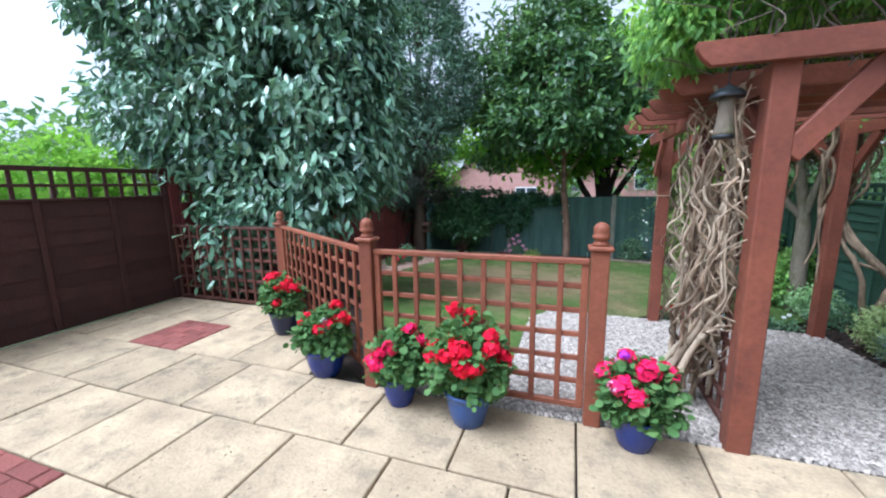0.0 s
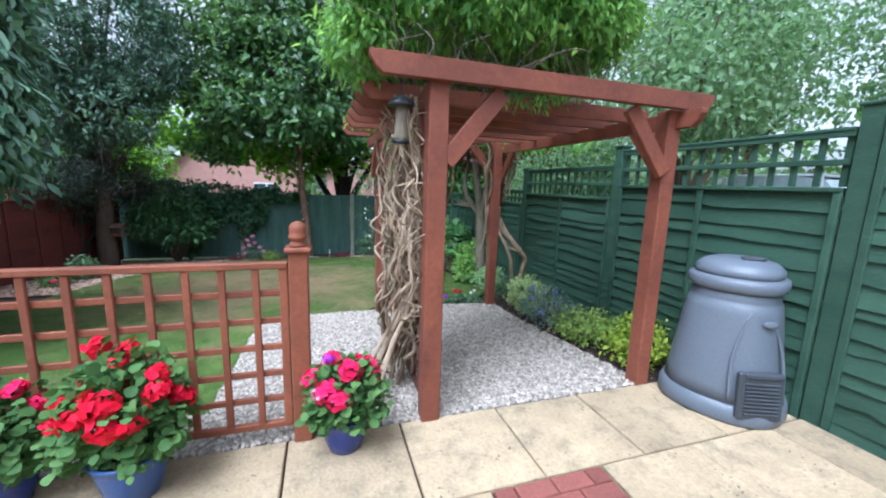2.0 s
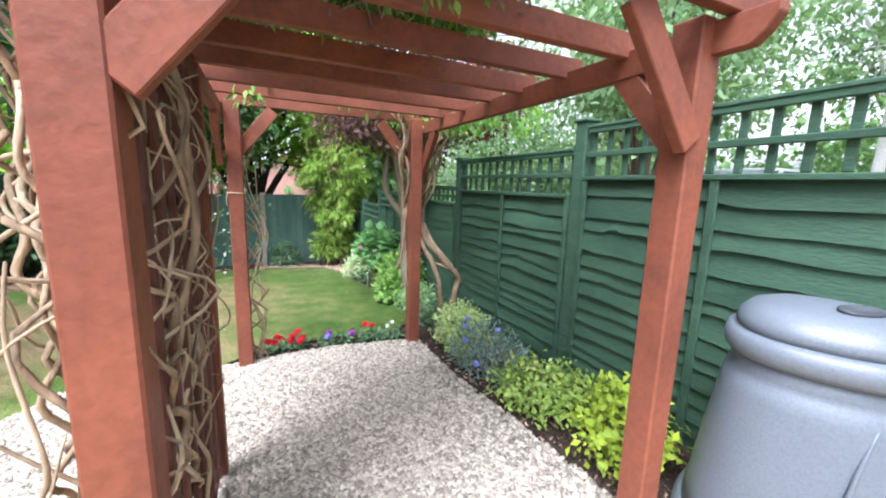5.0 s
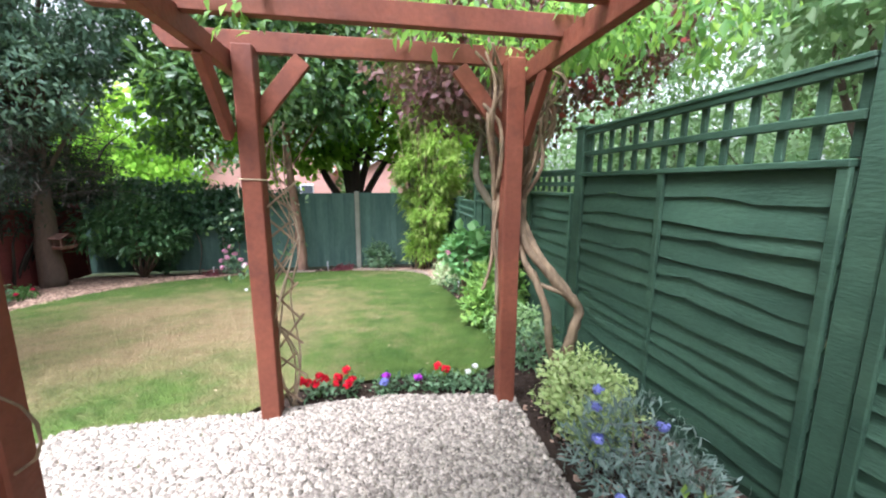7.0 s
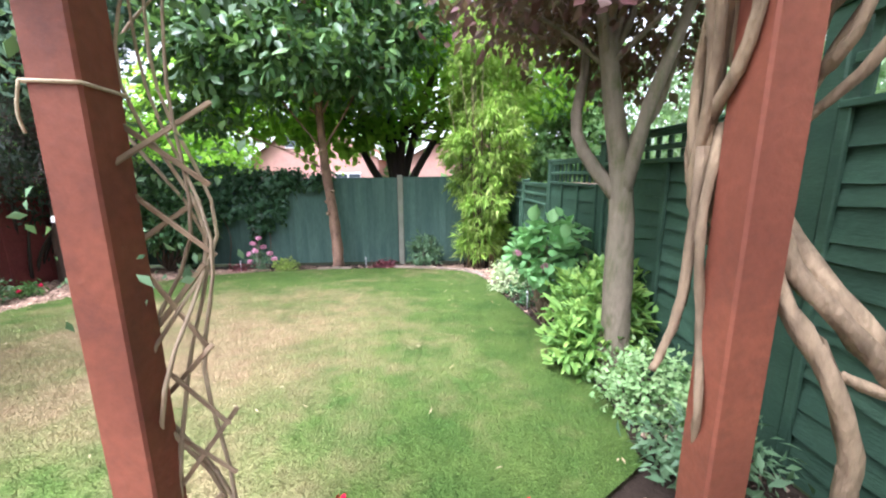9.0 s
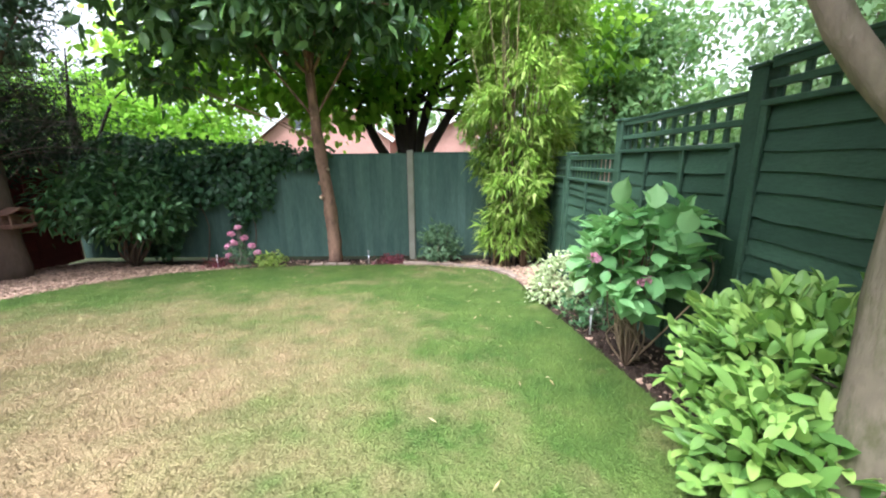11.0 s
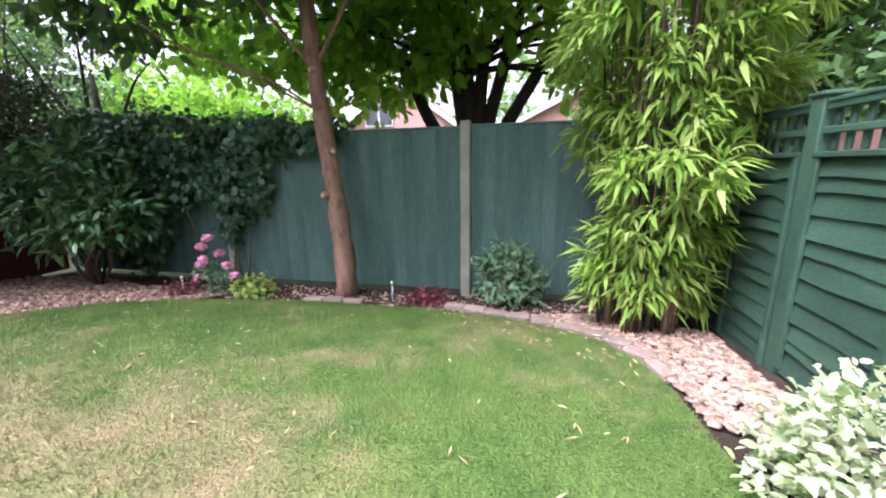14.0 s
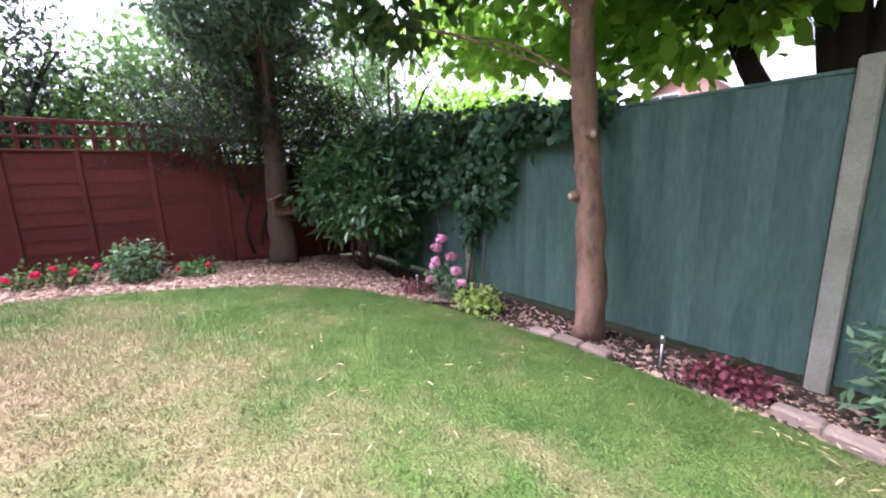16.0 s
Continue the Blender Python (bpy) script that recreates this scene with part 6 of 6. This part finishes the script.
far_tree("tall_tree", 11.0, 7.5, -0.3, TALL, 460, 15, 0.26, (0.14, 0.08), "haze_pale_leaves", "bark", "tall thin-leaved tree in the distance", 109, (0.14, 0.04), 8.0)
far_tree("tall_tree", 13.5, 12.0, -0.6, TALL, 460, 15, 0.3, (0.16, 0.09), "haze_pale_leaves", "bark", "tall thin-leaved tree in the distance", 110, (0.14, 0.04), 8.0)
far_tree("dark_conifer_tree", -5.6, 12.6, -0.8, [(0, 0, 2.6, 1.5, 1.2, 2.2), (0.5, -0.4, 1.6, 1.2, 0.9, 1.0)], 170, 14, 0.15, (0.10, 0.03), "yew_shaded", "bark_dark", "dark conifer behind the garden corner", 111, tall=3.0)
far_tree("ash_tree", -8.0, 9.0, -0.6, [(0, 0, 2.4, 1.6, 1.8, 1.6), (0.3, 1.2, 3.6, 1.5, 1.4, 1.3), (0.2, -1.3, 1.9, 1.3, 1.4, 1.1)], 620, 15, 0.2, (0.15, 0.085), "far_leaves", "bark", "leafy light green tree beyond the red fence", 112, tall=3.0)
far_tree("ash_tree", -8.6, 13.2, -0.8, [(0, 0, 2.6, 1.8, 1.6, 1.8), (0.6, -0.5, 4.2, 1.5, 1.4, 1.4)], 330, 14, 0.2, (0.14, 0.08), "far_leaves", "bark", "leafy tree beyond the garden corner", 113, tall=3.4)
far_tree("dark_conifer_tree", -7.2, 6.9, -0.5, [(0, 0, 2.6, 1.25, 1.25, 2.6)], 330, 18, 0.13, (0.12, 0.04), "yew_shaded", "bark_dark", "dark conifer beyond the red fence", 114, tall=3.5)
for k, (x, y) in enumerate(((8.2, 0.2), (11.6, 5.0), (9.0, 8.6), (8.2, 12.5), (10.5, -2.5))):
    far_tree("hedge_bush", x, y, -0.3, LOW, 560, 13, 0.2, (0.13, 0.07), "far_leaves" if k % 2 else "haze_pale_leaves", "bark", "dense pale green bush beyond the green fence", 120 + k, tall=1.6)


def woodland():
    """The far wood that closes the view all round, as one mass of leaves."""
    rng = np.random.default_rng(130)
    lobes = []
    for a in np.arange(-125, 126, 6.5):
        q = radians(a)
        d = rng.uniform(21, 27)
        h = rng.uniform(2.0, 4.2)
        if -30 < a < -5:
            d, h = d + 12, 2.4
        lobes.append((d * math.sin(q), 5 + d * math.cos(q), h - 0.8, 2.6, 2.6, h + 0.4))
    p, o = crown(lobes, 2000, 10, 0.4, rng, (0.8, 1.05))
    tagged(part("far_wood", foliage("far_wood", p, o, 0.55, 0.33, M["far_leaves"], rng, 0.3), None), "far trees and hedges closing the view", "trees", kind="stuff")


woodland()


def dark_hedge():
    rng = np.random.default_rng(131)
    t = thing("conifer_shrub", (-4.5, 9.5, level(9.5) - 0.1), "dark twiggy evergreen spilling over the red fence", "shrub")
    lobes = [(0.3, -0.5, 2.05, 0.6, 0.9, 0.4), (0.5, 0.5, 2.05, 0.7, 0.7, 0.4), (0.05, -0.6, 1.75, 0.4, 0.7, 0.45), (0.2, 0.4, 1.7, 0.45, 0.8, 0.5), (0.5, 1.0, 1.9, 0.6, 0.5, 0.5), (0.15, 0.1, 1.3, 0.25, 0.5, 0.35)]
    p, o = crown(lobes, 760, 16, 0.11, rng, (0.5, 1.03))
    part("foliage", foliage("foliage", p, o, 0.07, 0.022, M["yew_shaded"], rng, 0.3), t)
    part("stem", tubes("stem", fan((0, 0, 0), tips_in(lobes, 8, rng), 0.03, 0.008, seed=3), M["bark_dark"]), t)


dark_hedge()


def bare_twigs():
    """Dead grey lower branches of the conifer."""
    rng = np.random.default_rng(132)
    t = thing("dead_branch", (-4.02, 9.72, 0.9), "bare grey dead twigs on the conifer's lower trunk", "branch")
    fine = []
    for k in range(120):
        a, z = rng.uniform(0, 6.283), rng.uniform(0.0, 2.6)
        d = np.array([math.cos(a), math.sin(a), rng.uniform(-0.1, 0.45)])
        n = rng.uniform(0.5, 1.25)
        s = np.array([0.15 * math.cos(a), 0.15 * math.sin(a), z])
        m = s + d * n * 0.5 + rng.normal(size=3) * 0.05
        e = s + d * n + np.array([0, 0, -0.12])
        part("spray", tubes("spray", [([s, m, e], 0.011, 0.003, 5, 0.0)], M["dead_twig"]), t)
        for j in range(6):
            q = m + (e - m) * rng.random()
            fine.append(([q, q + rng.normal(size=3) * 0.16, q + rng.normal(size=3) * 0.26], 0.004, 0.0015, 4, 0.0))
    tagged(part("brushwood", tubes("brushwood", fine, M["dead_twig"]), t), kind="stuff")


bare_twigs()


def house(x0, x1, y, zb, eave, peak, label, windows):
    """A far brick gable end with a tiled roof, white bargeboards and windows."""
    t = thing("house", ((x0 + x1) / 2, y, zb), label, "house", "houses beyond the back fence")
    w, e, p, deep = (x1 - x0) / 2, eave - zb, peak - zb, 6.0
    v = [(-w, 0, 0), (w, 0, 0), (w, 0, e), (0, 0, p), (-w, 0, e)]
    v += [(a, deep, c) for a, _, c in v]
    part("wall", mesh("wall", v, [(0, 1, 2, 3, 4), (9, 8, 7, 6, 5), (0, 5, 6, 1), (1, 6, 7, 2), (4, 9, 5, 0)], M["brick"]), t)
    slope = math.degrees(math.atan2(p - e, w))
    run = math.hypot(w, p - e) + 0.35
    for s in (-1, 1):
        cx, cz = s * w / 2 * 1.06, (e + p) / 2 - 0.06 + 0.12
        roof = part("roof", board(run, deep + 0.5, 0.12, M["tiles"], 0.01), t, m=pose(cx, deep / 2, cz, 0, s * slope, 0))
        part("bargeboard", board(run, 0.05, 0.2, M["white"], 0.01), t, m=pose(cx, -0.28, cz - 0.02, 0, s * slope, 0))
    for wx, wz, ww, wh in windows:
        win = part("window", board(ww, 0.08, wh, M["white"], 0.01), t, m=pose(wx, -0.02, wz - zb))
        for s in (-1, 1):
            part("pane", board(ww / 2 - 0.09, 0.02, wh - 0.14, M["pane"], 0.004), win, m=pose(s * ww / 4, -0.045, 0))


M["pane"] = stained("dark_window_glass", (0.06, 0.07, 0.08), (0.05, 0.06, 0.07), 1, 10, 0.08, 0.0)
M["car"] = stained("red_car_paint", (0.45, 0.03, 0.025), (0.40, 0.028, 0.022), 1, 10, 0.25, 0.0)
# Car windows: the sky's reflection is put into the pale glass colour.
M["car_glass"] = stained("sky_pale_car_glass", (0.42, 0.48, 0.50), (0.34, 0.40, 0.43), 1, 10, 0.1, 0.0)
M["tyre"] = stained("black_tyre", (0.02, 0.02, 0.02), (0.03, 0.03, 0.03), 6, 60, 0.8, 0.2)
house(-7.95, -1.2, 25.0, -0.8, 1.93, 4.35, "pink-red brick house gable with white bargeboards", [(-0.9, 2.95, 1.4, 1.0), (-2.2, 0.4, 1.8, 1.0), (1.7, 0.6, 1.4, 1.1)])
house(0.6, 6.8, 24.0, -0.8, 2.0, 3.5, "pink-red brick house seen between tree trunks", [(0.3, 1.5, 1.5, 1.1)])


def parked_car():
    t = thing("parked_car", (9.2, 4.8, -0.07), "red car parked beyond the green fence", "car", turn=90)
    side = [(-2.0, 0.35), (-2.05, 0.8), (-1.3, 0.98), (-0.7, 1.0), (1.6, 1.0), (2.0, 0.9), (2.05, 0.35)]
    cab = [(-0.95, 0.98), (-0.35, 1.72), (0.2, 1.80), (1.3, 1.76), (1.85, 0.98)]
    for name, prof, half, mat_name in (("body", side, 0.85, "car"), ("cabin", cab, 0.74, "car_glass")):
        n = len(prof)
        v = [(a, -half, c) for a, c in prof] + [(a, half, c) for a, c in prof]
        part(name, mesh(name, v, [tuple(range(n)), tuple(range(2 * n - 1, n - 1, -1))] + [(k, k + n, (k + 1) % n + n, (k + 1) % n) for k in range(n)], M[mat_name]), t)
    part("roof", board(1.35, 1.4, 0.05, M["silver"], 0.02), t, m=pose(0.5, 0, 1.8))
    for a in (-0.3, 0.55, 1.35):
        for q in (-1, 1):
            part("pillar", board(0.07, 0.03, 0.78, M["silver"], 0.008), t, m=pose(a, q * 0.742, 1.38))
    for a in (-1.3, 1.3):
        for s in (-1, 1):
            wheel = part("wheel", lathe([(0.0, -0.09), (0.3, -0.09), (0.33, -0.06), (0.33, 0.06), (0.3, 0.09), (0.0, 0.09)], M["tyre"], 24, "wheel"), t, m=pose(a, s * 0.8, 0.34, 90, 0, 0))
            part("rim", lathe([(0.0, 0.0), (0.2, 0.0), (0.2, 0.02), (0.0, 0.03)], M["steel"], 20, "rim"), wheel, m=pose(0, 0, -s * 0.09 - (0.02 if s > 0 else 0)))


parked_car()

back = part("wall_house", board(14.0, 0.3, 2.9, M["render"], 0.01), None, m=pose(-0.8, -4.8, 1.4))
tagged(back, "plain pale house wall behind the patio", "wall", kind="structure")
sidewall = part("wall_neighbour", board(0.25, 3.4, 2.6, M["brick"], 0.01), None, m=pose(4.4, 10.0, -0.45))
tagged(sidewall, "pink brick wall behind the last fence trellis", "wall", kind="structure")

# ---- loose ground cover ----
gr = np.random.default_rng(141)
pts = scatter(GRAVEL, 64000, gr)
near_edge = ~((pts[:, 0] > 2.2) & (gr.random(len(pts)) < 0.6))
pts = pts[near_edge]
tagged(part("gravel", chips("gravel", pts, 0.0245, 0.55, M["pebble"], gr), None), "pale mixed gravel chippings", "gravel", kind="stuff")
pts = np.concatenate([scatter(BARK, 9000, gr), scatter(BARK_RIGHT, 5500, gr)])
tagged(part("bark_chips", chips("bark_chips", pts, 0.038, 0.22, M["bark_chip"], gr), None), "pale bark chippings", "bark mulch", kind="stuff")
BACKBED = [(-1.3, 10.35), (-0.4, 10.42), (0.9, 10.45), (1.4, 10.4), (2.2, 10.4), (2.3, 10.9), (-1.3, 10.95)]
RIGHTBED = [(2.66, 5.0), (2.75, 6.4), (2.7, 7.2), (2.6, 8.2), (2.55, 8.9), (3.05, 8.9), (3.05, 5.0)]
FLOWERBED = [(0.98, 4.66), (2.45, 4.6), (3.05, 4.6), (3.05, 5.0), (2.66, 5.0), (2.2, 4.88), (1.6, 4.95), (0.98, 4.88)]
UNDER = [(2.45, 2.2), (2.45, 4.6), (3.05, 4.6), (3.05, 2.2)]
pts = np.concatenate([scatter(BACKBED, 3800, gr), scatter(RIGHTBED, 900, gr), scatter(UNDER, 700, gr), scatter(FLOWERBED, 420, gr)])
tagged(part("leaf_litter", chips("leaf_litter", pts - [0, 0, 0.028], 0.05, 0.14, M["bark_chip"], gr), None), "dry leaf litter and bark on the beds", "leaf litter", kind="stuff")
pts = np.concatenate([scatter(BACKBED, 3500, gr), scatter(RIGHTBED, 4200, gr), scatter(UNDER, 3500, gr), scatter(FLOWERBED, 5200, gr)])
tagged(part("soil_crumbs", chips("soil_crumbs", pts - [0, 0, 0.03], 0.03, 0.7, M["soil"], gr), None), "crumbly dark soil of the beds", "soil", kind="stuff")


def grass():
    rng = np.random.default_rng(151)
    p = scatter(LAWN, 350000, rng)
    keep = (p[:, 1] > 4.4) | (rng.random(len(p)) < 0.4)
    p = p[keep]
    n = len(p)
    a = rng.uniform(0, 6.283, n)
    h = rng.uniform(0.010, 0.028, n)
    w = rng.uniform(0.0016, 0.0034, n)
    lean = rng.normal(size=(n, 2)) * 0.012
    s = np.stack([np.cos(a) * w, np.sin(a) * w, np.zeros(n)], 1)
    tip = p + np.stack([lean[:, 0], lean[:, 1], h], 1)
    v = np.stack([p - s, p + s, tip], 1).reshape(-1, 3)
    f = np.arange(n * 3).reshape(-1, 3)
    me = bpy.data.meshes.new("grass")
    me.vertices.add(n * 3)
    me.vertices.foreach_set("co", v.astype(np.float32).ravel())
    me.loops.add(n * 3)
    me.loops.foreach_set("vertex_index", f.astype(np.int32).ravel())
    me.polygons.add(n)
    me.polygons.foreach_set("loop_start", np.arange(0, n * 3, 3, dtype=np.int32))
    me.materials.append(M["lawn"])
    me.update(calc_edges=True)
    tagged(part("grass", me, None), "short mown grass, partly dry", "grass", kind="stuff")


grass()
fl = scatter([(-2.5, 9.0), (2.4, 7.2), (2.4, 9.3), (1.9, 10.0), (0, 10.25), (-1.5, 10.0)], 110, gr)
fl = np.concatenate([fl, scatter(LAWN, 110, gr), scatter([(0.8, 10.3), (2.6, 9.2), (2.8, 10.4), (1.2, 10.7)], 400, gr)])
fl[:, 2] += 0.03
ang = gr.uniform(0, 6.283, len(fl))
al = np.stack([np.cos(ang), np.sin(ang), gr.normal(size=len(fl)) * 0.1], 1)
tagged(part("fallen_leaves", leaf_mesh("fallen_leaves", fl, al, np.tile([0.0, 0.0, 1.0], (len(fl), 1)) + 0.2 * gr.normal(size=(len(fl), 3)), gr.uniform(0.03, 0.075, len(fl)), 0.009, M["dry_leaf"], 0.2, 0.05), None), "fallen straw-coloured leaves on the lawn", "fallen leaves", kind="stuff")

lay_slabs()
